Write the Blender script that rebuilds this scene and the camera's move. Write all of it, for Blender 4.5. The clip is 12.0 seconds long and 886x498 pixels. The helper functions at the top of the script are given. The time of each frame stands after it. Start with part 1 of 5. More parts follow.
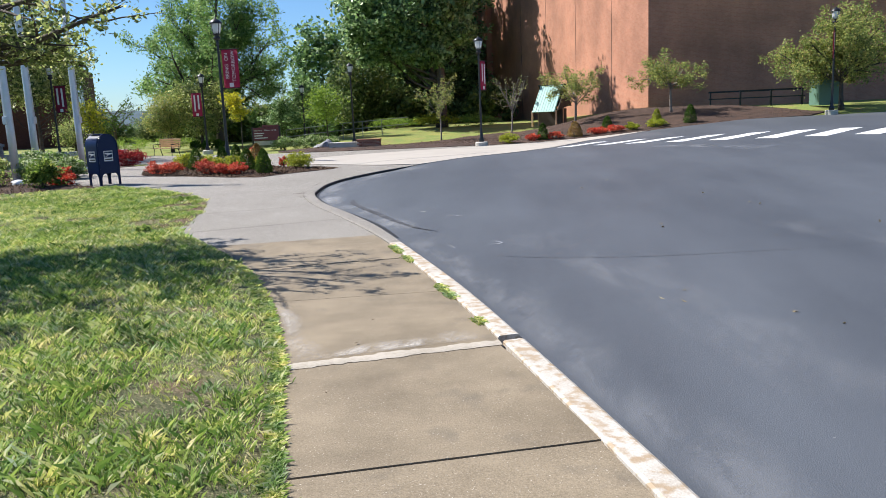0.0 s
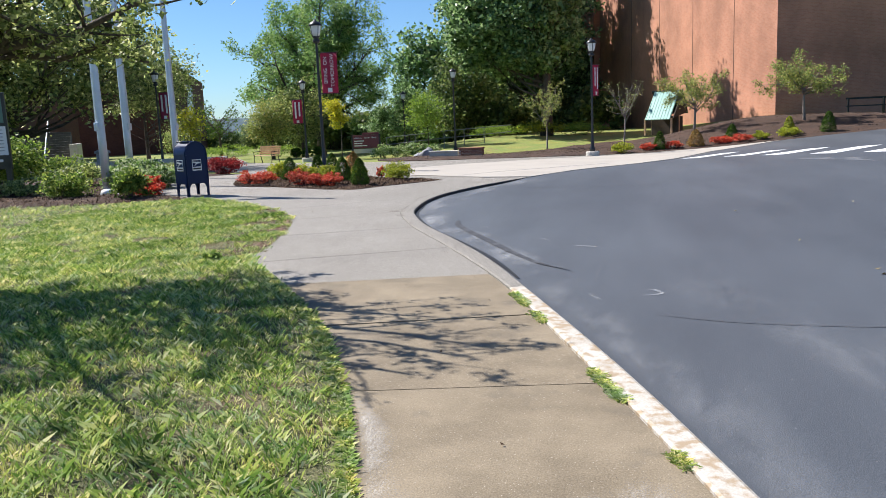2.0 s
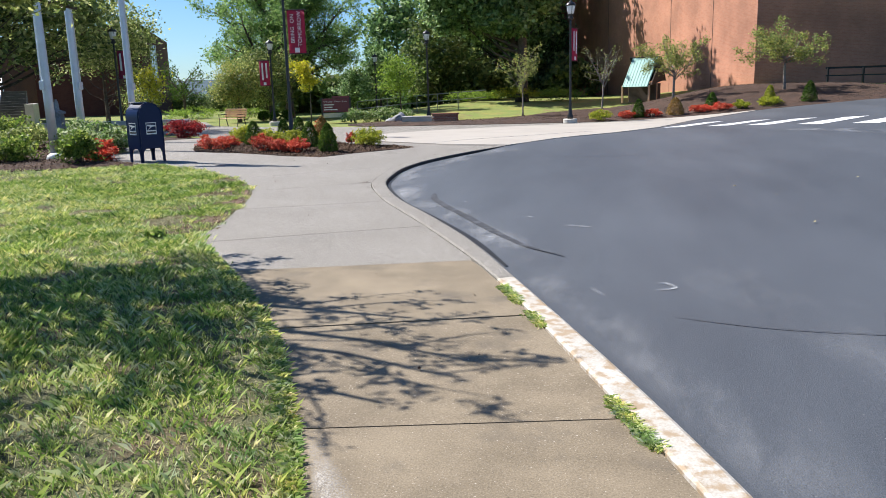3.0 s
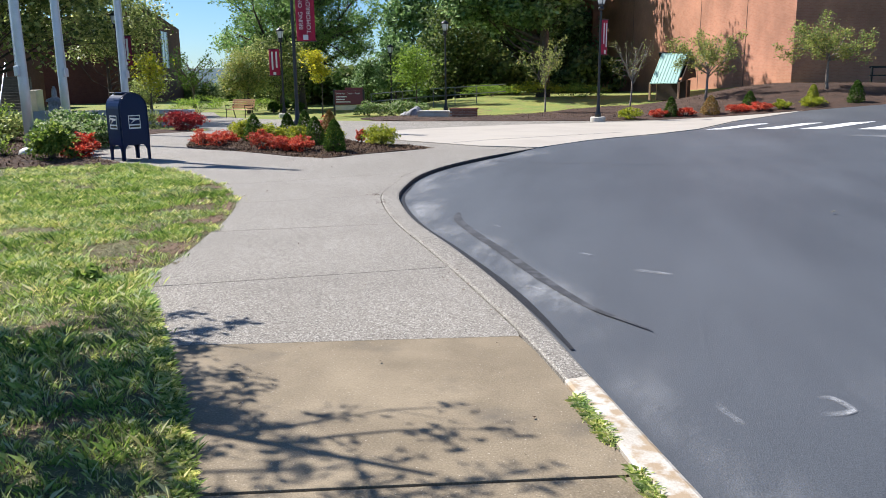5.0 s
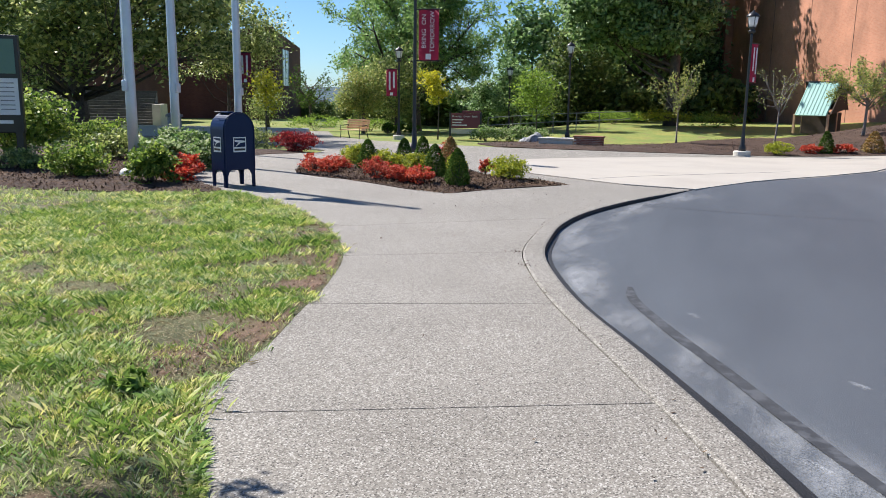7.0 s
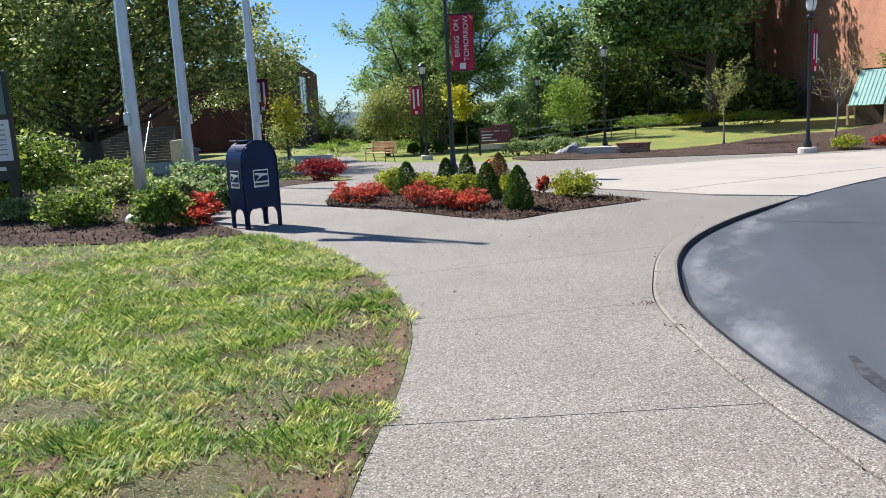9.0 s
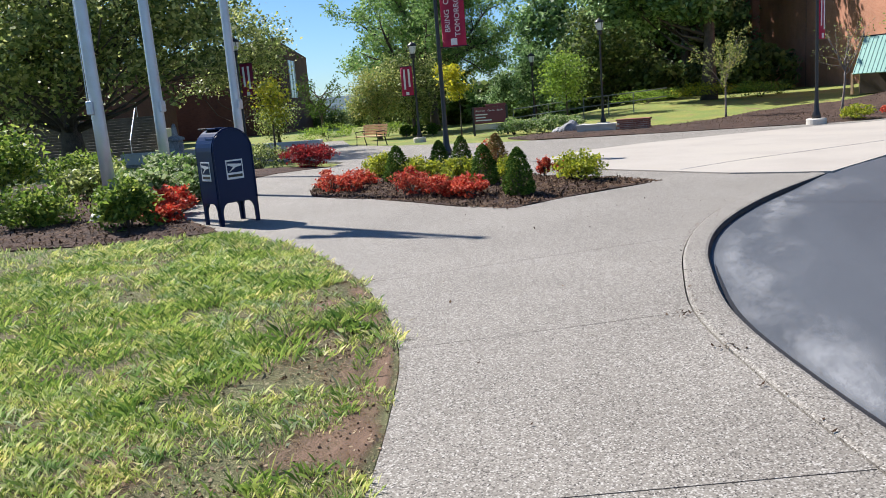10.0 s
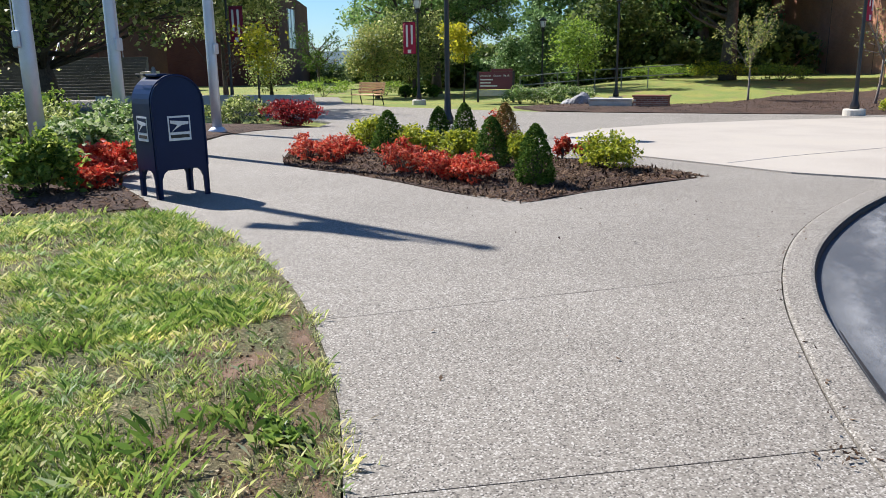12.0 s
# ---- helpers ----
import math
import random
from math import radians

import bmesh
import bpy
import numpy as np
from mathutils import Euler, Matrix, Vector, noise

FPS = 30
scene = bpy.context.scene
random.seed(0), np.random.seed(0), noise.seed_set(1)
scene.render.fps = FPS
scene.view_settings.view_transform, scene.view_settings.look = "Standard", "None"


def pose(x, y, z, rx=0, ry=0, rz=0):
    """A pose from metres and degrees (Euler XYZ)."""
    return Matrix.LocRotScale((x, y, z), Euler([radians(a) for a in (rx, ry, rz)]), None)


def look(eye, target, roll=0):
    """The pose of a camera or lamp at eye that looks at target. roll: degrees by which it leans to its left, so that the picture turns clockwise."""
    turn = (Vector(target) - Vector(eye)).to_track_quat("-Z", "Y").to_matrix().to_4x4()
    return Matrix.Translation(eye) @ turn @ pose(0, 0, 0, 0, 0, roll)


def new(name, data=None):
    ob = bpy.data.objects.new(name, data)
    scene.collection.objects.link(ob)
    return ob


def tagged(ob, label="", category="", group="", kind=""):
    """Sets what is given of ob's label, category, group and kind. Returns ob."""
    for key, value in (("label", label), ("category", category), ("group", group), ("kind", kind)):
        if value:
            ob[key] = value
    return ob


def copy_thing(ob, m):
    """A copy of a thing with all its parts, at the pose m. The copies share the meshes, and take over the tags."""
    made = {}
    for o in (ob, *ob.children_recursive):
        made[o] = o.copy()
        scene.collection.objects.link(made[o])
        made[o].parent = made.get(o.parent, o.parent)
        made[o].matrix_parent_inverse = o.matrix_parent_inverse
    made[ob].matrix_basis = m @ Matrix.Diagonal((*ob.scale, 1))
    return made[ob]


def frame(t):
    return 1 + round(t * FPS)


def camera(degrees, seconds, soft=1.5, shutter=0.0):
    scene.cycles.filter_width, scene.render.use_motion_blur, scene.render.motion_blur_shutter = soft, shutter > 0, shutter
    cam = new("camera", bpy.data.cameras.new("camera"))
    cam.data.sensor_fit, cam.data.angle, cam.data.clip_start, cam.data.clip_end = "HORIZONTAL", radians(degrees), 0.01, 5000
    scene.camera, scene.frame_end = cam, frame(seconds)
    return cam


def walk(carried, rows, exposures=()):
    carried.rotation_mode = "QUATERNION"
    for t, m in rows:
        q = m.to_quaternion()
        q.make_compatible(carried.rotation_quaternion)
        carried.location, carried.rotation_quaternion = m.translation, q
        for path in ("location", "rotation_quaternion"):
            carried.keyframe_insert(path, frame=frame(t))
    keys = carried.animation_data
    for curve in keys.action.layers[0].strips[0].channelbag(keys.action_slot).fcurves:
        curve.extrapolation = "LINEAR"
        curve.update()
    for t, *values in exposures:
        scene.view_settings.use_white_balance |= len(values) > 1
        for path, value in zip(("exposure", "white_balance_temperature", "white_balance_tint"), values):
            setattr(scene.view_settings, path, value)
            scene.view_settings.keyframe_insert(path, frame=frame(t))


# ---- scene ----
cam = camera(59.0, 12.0, soft=0.9)
PATH = [
    (0, (1.81, -0.211, 1.534), (1.575, 1.743, 1.182), -2.6),
    (0.5, (1.743, 0.311, 1.491), (1.606, 2.273, 1.128), -2.5),
    (1, (1.531, 0.921, 1.501), (1.26, 2.863, 1.11), -2.5),
    (1.5, (1.319, 1.366, 1.538), (1.079, 3.318, 1.178), 1.3),
    (2, (1.199, 1.926, 1.511), (0.722, 3.841, 1.189), -2.5),
    (2.5, (1.008, 2.365, 1.522), (0.561, 4.282, 1.169), -1.6),
    (3, (0.911, 2.927, 1.484), (0.506, 4.842, 1.074), -1.7),
    (5, (0.336, 4.999, 1.501), (-0.099, 6.904, 1.074), -0.7),
    (5.5, (0.091, 5.552, 1.485), (-0.347, 7.455, 1.056), 0.7),
    (6, (-0.141, 6.075, 1.509), (-0.763, 7.927, 1.08), -1.1),
    (6.5, (-0.5, 6.539, 1.467), (-1.002, 8.43, 1.049), 0.5),
    (7, (-0.686, 6.997, 1.548), (-1.376, 8.837, 1.175), 0.8),
    (9, (-2.003, 8.884, 1.457), (-2.755, 10.708, 1.13), -3.1),
    (9.5, (-2.156, 9.409, 1.417), (-2.868, 11.243, 1.057), -4.2),
    (10, (-2.363, 9.875, 1.431), (-3.108, 11.693, 1.057), -4.7),
    (10.5, (-2.613, 10.343, 1.443), (-3.287, 12.175, 1.008), -3.1),
    (11, (-2.801, 10.965, 1.458), (-3.489, 12.791, 1.021), -2.2),
    (11.5, (-3.031, 11.402, 1.435), (-3.722, 13.241, 1.06), -0.5),
    (12, (-3.168, 11.871, 1.39), (-3.891, 13.677, 0.924), -0.8),
]
walk(cam, [(t, look(eye, target, roll)) for t, eye, target, roll in PATH])

# ---- world, sun, exposure ----
SUN_EL, SUN_AZ = radians(48), math.atan2(-0.949, 0.316)
world = bpy.data.worlds.new("world")
scene.world = world
world.use_nodes = True
wn = world.node_tree
sky = wn.nodes.new("ShaderNodeTexSky")
sky.sky_type, sky.sun_disc = "NISHITA", False
sky.sun_elevation, sky.sun_rotation = SUN_EL, SUN_AZ
sky.air_density, sky.dust_density, sky.ozone_density = 1.0, 0.15, 3.5
wn.nodes["Background"].inputs["Strength"].default_value = 0.064
tint = wn.nodes.new("ShaderNodeMix")
tint.data_type, tint.blend_type = "RGBA", "MULTIPLY"
tint.inputs[0].default_value, tint.inputs[7].default_value = 1.0, (0.70, 0.93, 1.20, 1)
wn.links.new(sky.outputs[0], tint.inputs[6])
wn.links.new(tint.outputs[2], wn.nodes["Background"].inputs["Color"])
sun = new("sun", bpy.data.lights.new("sun", "SUN"))
sun.data.energy, sun.data.angle, sun.data.color = 5.0, radians(0.55), (1.0, 0.958, 0.915)
to_sun = Vector((math.sin(SUN_AZ) * math.cos(SUN_EL), math.cos(SUN_AZ) * math.cos(SUN_EL), math.sin(SUN_EL)))
sun.matrix_world = look(to_sun * 60, (0, 0, 0))
scene.view_settings.exposure = 0.79


# ---- materials ----
def shader(name):
    m = bpy.data.materials.new(name)
    m.use_nodes = True
    return m, m.node_tree.nodes, m.node_tree.links, m.node_tree.nodes["Principled BSDF"]


def noise_node(ns, ls, vec, scale, detail=6.0, rough=0.6):
    n = ns.new("ShaderNodeTexNoise")
    n.inputs["Scale"].default_value, n.inputs["Detail"].default_value, n.inputs["Roughness"].default_value = scale, detail, rough
    ls.new(vec, n.inputs["Vector"])
    return n.outputs[0]


def ramp_node(ns, ls, value, stops):
    r = ns.new("ShaderNodeValToRGB")
    while len(r.color_ramp.elements) < len(stops):
        r.color_ramp.elements.new(0.5)
    for e, (p, c) in zip(r.color_ramp.elements, stops):
        e.position, e.color = p, (*c, 1) if len(c) == 3 else c
    ls.new(value, r.inputs[0])
    return r.outputs[0]


def mixed(ns, ls, fac, a, b, mode="MIX"):
    n = ns.new("ShaderNodeMix")
    n.data_type, n.blend_type = "RGBA", mode
    for value, k in ((fac, 0), (a, 6), (b, 7)):
        if isinstance(value, (int, float)):
            n.inputs[k].default_value = value
        elif isinstance(value, tuple):
            n.inputs[k].default_value = (*value, 1)
        else:
            ls.new(value, n.inputs[k])
    return n.outputs[2]


def bumped(ns, ls, p, height, strength, distance):
    b = ns.new("ShaderNodeBump")
    b.inputs["Strength"].default_value, b.inputs["Distance"].default_value = strength, distance
    ls.new(height, b.inputs["Height"])
    ls.new(b.outputs[0], p.inputs["Normal"])


def place(ns, kind="world"):
    if kind == "world":
        return ns.new("ShaderNodeNewGeometry").outputs["Position"]
    return ns.new("ShaderNodeTexCoord").outputs["Object"]


def surface(name, dark, light, big=0.5, fine=60.0, rough=0.8, bump=0.3, depth=0.004, metal=0.0, stain=None, stain_scale=1.2, stain_at=(0.55, 0.7), where="world"):
    """Two scales of variation between two colours, with stains of a third and fine relief."""
    m, ns, ls, p = shader(name)
    v = place(ns, where)
    a = noise_node(ns, ls, v, big)
    b = noise_node(ns, ls, v, fine, 4.0)
    both = mixed(ns, ls, 0.5, a, b)
    c = ramp_node(ns, ls, both, [(0.38, dark), (0.62, light)])
    if stain:
        s = ramp_node(ns, ls, noise_node(ns, ls, v, stain_scale, 8.0), [(stain_at[0], (0, 0, 0)), (stain_at[1], (1, 1, 1))])
        c = mixed(ns, ls, s, c, stain)
    ls.new(c, p.inputs["Base Color"])
    p.inputs["Roughness"].default_value, p.inputs["Metallic"].default_value = rough, metal
    bumped(ns, ls, p, b, bump, depth)
    return m


def leaf_material(name, colours, gloss=0.45, see=0.5, tufts=False):
    m, ns, ls, p = shader(name)
    r = ns.new("ShaderNodeNewGeometry").outputs["Random Per Island"]
    n = len(colours)
    c = ramp_node(ns, ls, r, [(i / max(1, n - 1), col) for i, col in enumerate(colours)])
    tone = ramp_node(ns, ls, noise_node(ns, ls, place(ns), 0.9, 3.0), [(0.3, (0.8, 0.84, 0.8)), (0.7, (1.2, 1.18, 1.1))])
    c = mixed(ns, ls, 1.0, c, tone, "MULTIPLY")
    if tufts:
        hue = ramp_node(ns, ls, noise_node(ns, ls, place(ns), 5.0, 3.0), [(0.38, (0.58, 0.74, 0.75)), (0.5, (0.95, 1.0, 0.92)), (0.64, (1.25, 1.15, 0.95))])
        c = mixed(ns, ls, 1.0, c, hue, "MULTIPLY")
    ls.new(c, p.inputs["Base Color"])
    p.inputs["Roughness"].default_value, p.inputs["Specular IOR Level"].default_value = gloss + 0.1, 0.35 if gloss < 0.5 else 0.1
    t = ns.new("ShaderNodeBsdfTranslucent")
    ls.new(c, t.inputs[0])
    mx = ns.new("ShaderNodeMixShader")
    mx.inputs[0].default_value = see
    ls.new(p.outputs[0], mx.inputs[1])
    ls.new(t.outputs[0], mx.inputs[2])
    ls.new(mx.outputs[0], ns["Material Output"].inputs[0])
    return m


def brick_material(name, a, b, mortar, mottle=(0.7, 1.15)):
    m, ns, ls, p = shader(name)
    v = place(ns, "object")
    sep, com, add = ns.new("ShaderNodeSeparateXYZ"), ns.new("ShaderNodeCombineXYZ"), ns.new("ShaderNodeMath")
    ls.new(v, sep.inputs[0])
    ls.new(sep.outputs[0], add.inputs[0])
    ls.new(sep.outputs[1], add.inputs[1])
    ls.new(add.outputs[0], com.inputs[0])
    ls.new(sep.outputs[2], com.inputs[1])
    t = ns.new("ShaderNodeTexBrick")
    for k, val in (("Color1", (*a, 1)), ("Color2", (*b, 1)), ("Mortar", (*mortar, 1)), ("Scale", 1.0), ("Brick Width", 0.21), ("Row Height", 0.077), ("Mortar Size", 0.008)):
        t.inputs[k].default_value = val
    ls.new(com.outputs[0], t.inputs[0])
    tone = ramp_node(ns, ls, noise_node(ns, ls, v, 0.35, 7.0), [(0.35, (mottle[0],) * 3), (0.68, (mottle[1],) * 3)])
    c = mixed(ns, ls, 1.0, t.outputs[0], tone, "MULTIPLY")
    ls.new(c, p.inputs["Base Color"])
    p.inputs["Roughness"].default_value = 0.88
    bumped(ns, ls, p, t.outputs[1], -0.5, 0.006)
    return m


def aggregate_material():
    """Exposed pea gravel in a pale cement bed."""
    m, ns, ls, p = shader("exposed_aggregate")
    v = place(ns)
    vo = ns.new("ShaderNodeTexVoronoi")
    vo.inputs["Scale"].default_value = 125
    ls.new(v, vo.inputs["Vector"])
    stones = ramp_node(ns, ls, vo.outputs["Color"], [(0.14, (0.055, 0.046, 0.04)), (0.34, (0.185, 0.16, 0.134)), (0.62, (0.30, 0.265, 0.225)), (0.86, (0.52, 0.48, 0.43))])
    bed = ramp_node(ns, ls, vo.outputs["Distance"], [(0.5, (0, 0, 0)), (0.75, (1, 1, 1))])
    c = mixed(ns, ls, bed, stones, (0.235, 0.21, 0.175))
    tone = ramp_node(ns, ls, noise_node(ns, ls, v, 0.7, 7.0), [(0.3, (0.77, 0.785, 0.79)), (0.7, (0.95, 0.975, 0.99))])
    c = mixed(ns, ls, 1.0, c, tone, "MULTIPLY")
    ls.new(c, p.inputs["Base Color"])
    p.inputs["Roughness"].default_value = 0.8
    bumped(ns, ls, p, vo.outputs["Distance"], -0.8, 0.008)
    return m


def asphalt_material():
    """Sealed asphalt with dusty pale streaks."""
    m, ns, ls, p = shader("sealed_asphalt")
    v = place(ns)
    mp = ns.new("ShaderNodeMapping")
    mp.inputs["Rotation"].default_value, mp.inputs["Scale"].default_value = (0, 0, radians(-27)), (1.0, 0.22, 1.0)
    ls.new(v, mp.inputs[0])
    fine = noise_node(ns, ls, v, 140, 3.0)
    dust = ramp_node(ns, ls, noise_node(ns, ls, mp.outputs[0], 0.45, 9.0, 0.62), [(0.40, (0, 0, 0)), (0.72, (1, 1, 1))])
    base = ramp_node(ns, ls, fine, [(0.38, (0.034, 0.039, 0.047)), (0.62, (0.088, 0.097, 0.111))])
    c = mixed(ns, ls, dust, base, (0.094, 0.104, 0.118))
    blot = ramp_node(ns, ls, noise_node(ns, ls, v, 0.16, 4.0), [(0.4, (0.93, 0.94, 0.95)), (0.65, (1.05, 1.05, 1.05))])
    c = mixed(ns, ls, 1.0, c, blot, "MULTIPLY")
    ls.new(c, p.inputs["Base Color"])
    p.inputs["Roughness"].default_value = 0.62
    bumped(ns, ls, p, fine, 0.6, 0.006)
    return m


def dust_material(name="pale_dust", colour=(0.37, 0.38, 0.395)):
    """Pale dry dust lying in patches on the asphalt, bare between them."""
    m, ns, ls, p = shader(name)
    v = place(ns)
    mp = ns.new("ShaderNodeMapping")
    mp.inputs["Rotation"].default_value, mp.inputs["Scale"].default_value = (0, 0, radians(-27)), (1.0, 0.35, 1.0)
    ls.new(v, mp.inputs[0])
    grain = noise_node(ns, ls, v, 130, 6.0, 0.8)
    big = noise_node(ns, ls, mp.outputs[0], 2.2, 9.0, 0.7)
    edge = ns.new("ShaderNodeAttribute")
    edge.attribute_name = "cover"
    k = mixed(ns, ls, 0.45, big, grain)
    f = ramp_node(ns, ls, k, [(0.46, (0, 0, 0)), (0.58, (1, 1, 1))])
    f = mixed(ns, ls, 1.0, f, edge.outputs["Color"], "MULTIPLY")
    p.inputs["Base Color"].default_value, p.inputs["Roughness"].default_value = (*colour, 1), 0.9
    t, mx = ns.new("ShaderNodeBsdfTransparent"), ns.new("ShaderNodeMixShader")
    ls.new(f, mx.inputs[0])
    ls.new(t.outputs[0], mx.inputs[1])
    ls.new(p.outputs[0], mx.inputs[2])
    ls.new(mx.outputs[0], ns["Material Output"].inputs[0])
    return m


def grass_ground():
    m, ns, ls, p = shader("lawn_ground")
    v = place(ns)
    fine = noise_node(ns, ls, v, 45, 5.0)
    c = ramp_node(ns, ls, fine, [(0.3, (0.075, 0.11, 0.022)), (0.5, (0.17, 0.21, 0.045)), (0.68, (0.32, 0.31, 0.12))])
    big = ramp_node(ns, ls, noise_node(ns, ls, v, 0.55, 6.0), [(0.40, (0.88, 1.0, 0.8)), (0.62, (1.35, 1.15, 0.95))])
    c = mixed(ns, ls, 1.0, c, big, "MULTIPLY")
    soil = ramp_node(ns, ls, noise_node(ns, ls, v, 1.3, 7.0), [(0.57, (0, 0, 0)), (0.68, (1, 1, 1))])
    c = mixed(ns, ls, soil, c, (0.20, 0.125, 0.07))
    ls.new(c, p.inputs["Base Color"])
    p.inputs["Roughness"].default_value = 0.95
    bumped(ns, ls, p, fine, 0.7, 0.02)
    return m


def painted(name, colour, rough=0.4, metal=0.0, wear=0.85):
    d = tuple(c * wear for c in colour)
    return surface(name, d, colour, 3.0, 90.0, rough, 0.08, 0.001, metal, where="object")


M_asphalt, M_aggregate, M_grass, M_dust = asphalt_material(), aggregate_material(), grass_ground(), dust_material()
M_cement = dust_material("flaked_cement", (0.6, 0.56, 0.5))
M_soilfade = dust_material("thin_soil", (0.185, 0.112, 0.072))
M_concrete = surface("tan_concrete", (0.14, 0.109, 0.069), (0.285, 0.228, 0.152), 1.6, 110, 0.85, 0.5, 0.005, stain=(0.10, 0.085, 0.066), stain_scale=1.9, stain_at=(0.56, 0.78))
M_pale = surface("pale_concrete", (0.345, 0.308, 0.265), (0.44, 0.402, 0.35), 0.5, 60, 0.8, 0.2, 0.003, stain=(0.40, 0.36, 0.30), stain_scale=0.5)
M_patch = surface("cement_patch", (0.31, 0.27, 0.21), (0.47, 0.42, 0.35), 5, 90, 0.9, 0.4, 0.004)
M_kerb = surface("peeling_white_paint", (0.40, 0.36, 0.30), (0.60, 0.56, 0.50), 3, 80, 0.75, 0.5, 0.006, stain=(0.36, 0.27, 0.175), stain_scale=11, stain_at=(0.47, 0.60))
M_crossing = surface("road_paint", (0.72, 0.72, 0.72), (0.84, 0.84, 0.83), 3, 60, 0.7, 0.2, 0.002, stain=(0.35, 0.35, 0.36), stain_scale=3.0, stain_at=(0.62, 0.72))
M_joint = surface("dark_joint", (0.03, 0.028, 0.025), (0.07, 0.062, 0.05), 8, 90, 0.95)
M_skid = surface("tyre_rubber_mark", (0.024, 0.025, 0.028), (0.045, 0.047, 0.052), 6, 120, 0.7, stain=(0.075, 0.078, 0.086), stain_scale=9, stain_at=(0.48, 0.62))
M_mulch = surface("bark_mulch", (0.028, 0.0155, 0.0105), (0.10, 0.054, 0.035), 2.0, 30, 0.95, 1.0, 0.05)
M_thatch = surface("thatchy_turf", (0.05, 0.06, 0.02), (0.28, 0.28, 0.125), 1.5, 130, 0.95, 1.0, 0.03, stain=(0.22, 0.15, 0.09), stain_scale=1.7, stain_at=(0.52, 0.66))
M_mark = surface("worn_seam", (0.04, 0.042, 0.047), (0.075, 0.078, 0.086), 6, 120, 0.7)
# Darker than the slabs: tree shade over the stairs, put into the colour.
M_step_shade = surface("step_concrete_tree_shade", (0.07, 0.066, 0.06), (0.14, 0.133, 0.12), 2, 50, 0.9)
M_chip = leaf_material("bark_chips", [(0.022, 0.013, 0.009), (0.05, 0.029, 0.02), (0.095, 0.06, 0.042), (0.17, 0.12, 0.088)], 0.9, 0.0)
M_brick = brick_material("orange_red_brick", (0.44, 0.19, 0.115), (0.50, 0.23, 0.145), (0.47, 0.25, 0.165))
M_brick_dark = brick_material("dark_red_brick", (0.10, 0.036, 0.025), (0.14, 0.052, 0.034), (0.14, 0.07, 0.05))
M_black = painted("black_paint", (0.018, 0.018, 0.02), 0.35)
M_sealer = surface("black_sealer", (0.005, 0.005, 0.006), (0.014, 0.014, 0.016), 5, 70, 0.6, 0.6, 0.01)
M_iron = painted("dark_metal", (0.03, 0.032, 0.034), 0.45, 0.6)
M_mailbox = painted("mailbox_blue", (0.005, 0.017, 0.066), 0.34)
M_white = painted("white_print", (0.78, 0.78, 0.78), 0.5)
M_alu = painted("satin_aluminium", (0.62, 0.66, 0.72), 0.42, 0.45)
M_banner = painted("maroon_banner", (0.30, 0.028, 0.075), 0.7)
M_signred = painted("maroon_sign", (0.16, 0.03, 0.045), 0.45)
M_wood = surface("bench_wood", (0.50, 0.30, 0.16), (0.68, 0.45, 0.27), 3, 60, 0.6, 0.2, 0.002, where="object")
M_roof = painted("green_metal_roof", (0.18, 0.37, 0.32), 0.45, 0.1)
M_greenbox = painted("green_cabinet_paint", (0.12, 0.22, 0.17), 0.5)
M_stone = surface("grey_boulder", (0.16, 0.16, 0.17), (0.42, 0.42, 0.43), 2.5, 30, 0.9, 0.8, 0.03)
M_cap = surface("limestone_cap", (0.46, 0.43, 0.37), (0.62, 0.58, 0.52), 2, 60, 0.85)
M_bark = surface("grey_brown_bark", (0.045, 0.035, 0.028), (0.13, 0.105, 0.085), 3, 25, 0.95, 0.9, 0.03, where="object")
M_bark_pale = surface("pale_bark", (0.16, 0.13, 0.11), (0.34, 0.29, 0.25), 3, 30, 0.9, 0.6, 0.01, where="object")
# bluish tones carry the haze of distance, mixed into the hill colour
M_hill = surface("wooded_hill_haze", (0.035, 0.065, 0.085), (0.065, 0.11, 0.125), 0.006, 0.06, 1.0, 0.6, 3.0)
M_maple = leaf_material("maple_leaf", [(0.0475, 0.102, 0.0379), (0.122, 0.217, 0.0746), (0.244, 0.38, 0.149), (0.461, 0.597, 0.299)], 0.35, 0.35)
M_locust = leaf_material("locust_leaf", [(0.0992, 0.199, 0.0557), (0.168, 0.298, 0.0891), (0.258, 0.396, 0.118), (0.377, 0.496, 0.178)], see=0.45)
M_woods = leaf_material("woods_leaf", [(0.0463, 0.0794, 0.0264), (0.0926, 0.146, 0.0463), (0.159, 0.218, 0.0661), (0.238, 0.277, 0.0926)])
M_crab = leaf_material("crabapple_leaf", [(0.13, 0.17, 0.05), (0.25, 0.31, 0.09), (0.37, 0.42, 0.12), (0.5, 0.42, 0.15)])
M_oak = leaf_material("olive_leaf", [(0.0678, 0.102, 0.0299), (0.176, 0.231, 0.0678), (0.339, 0.393, 0.122), (0.678, 0.678, 0.299)], 0.35, 0.5)
M_yellow = leaf_material("yellow_leaf", [(0.28, 0.32, 0.03), (0.50, 0.48, 0.04), (0.68, 0.58, 0.05)], see=0.55)
M_lime = leaf_material("lime_leaf", [(0.10, 0.18, 0.03), (0.22, 0.34, 0.05), (0.36, 0.47, 0.08)], see=0.5)
M_goldshrub = leaf_material("golden_green_leaf", [(0.13, 0.19, 0.025), (0.34, 0.38, 0.035), (0.54, 0.52, 0.05)])
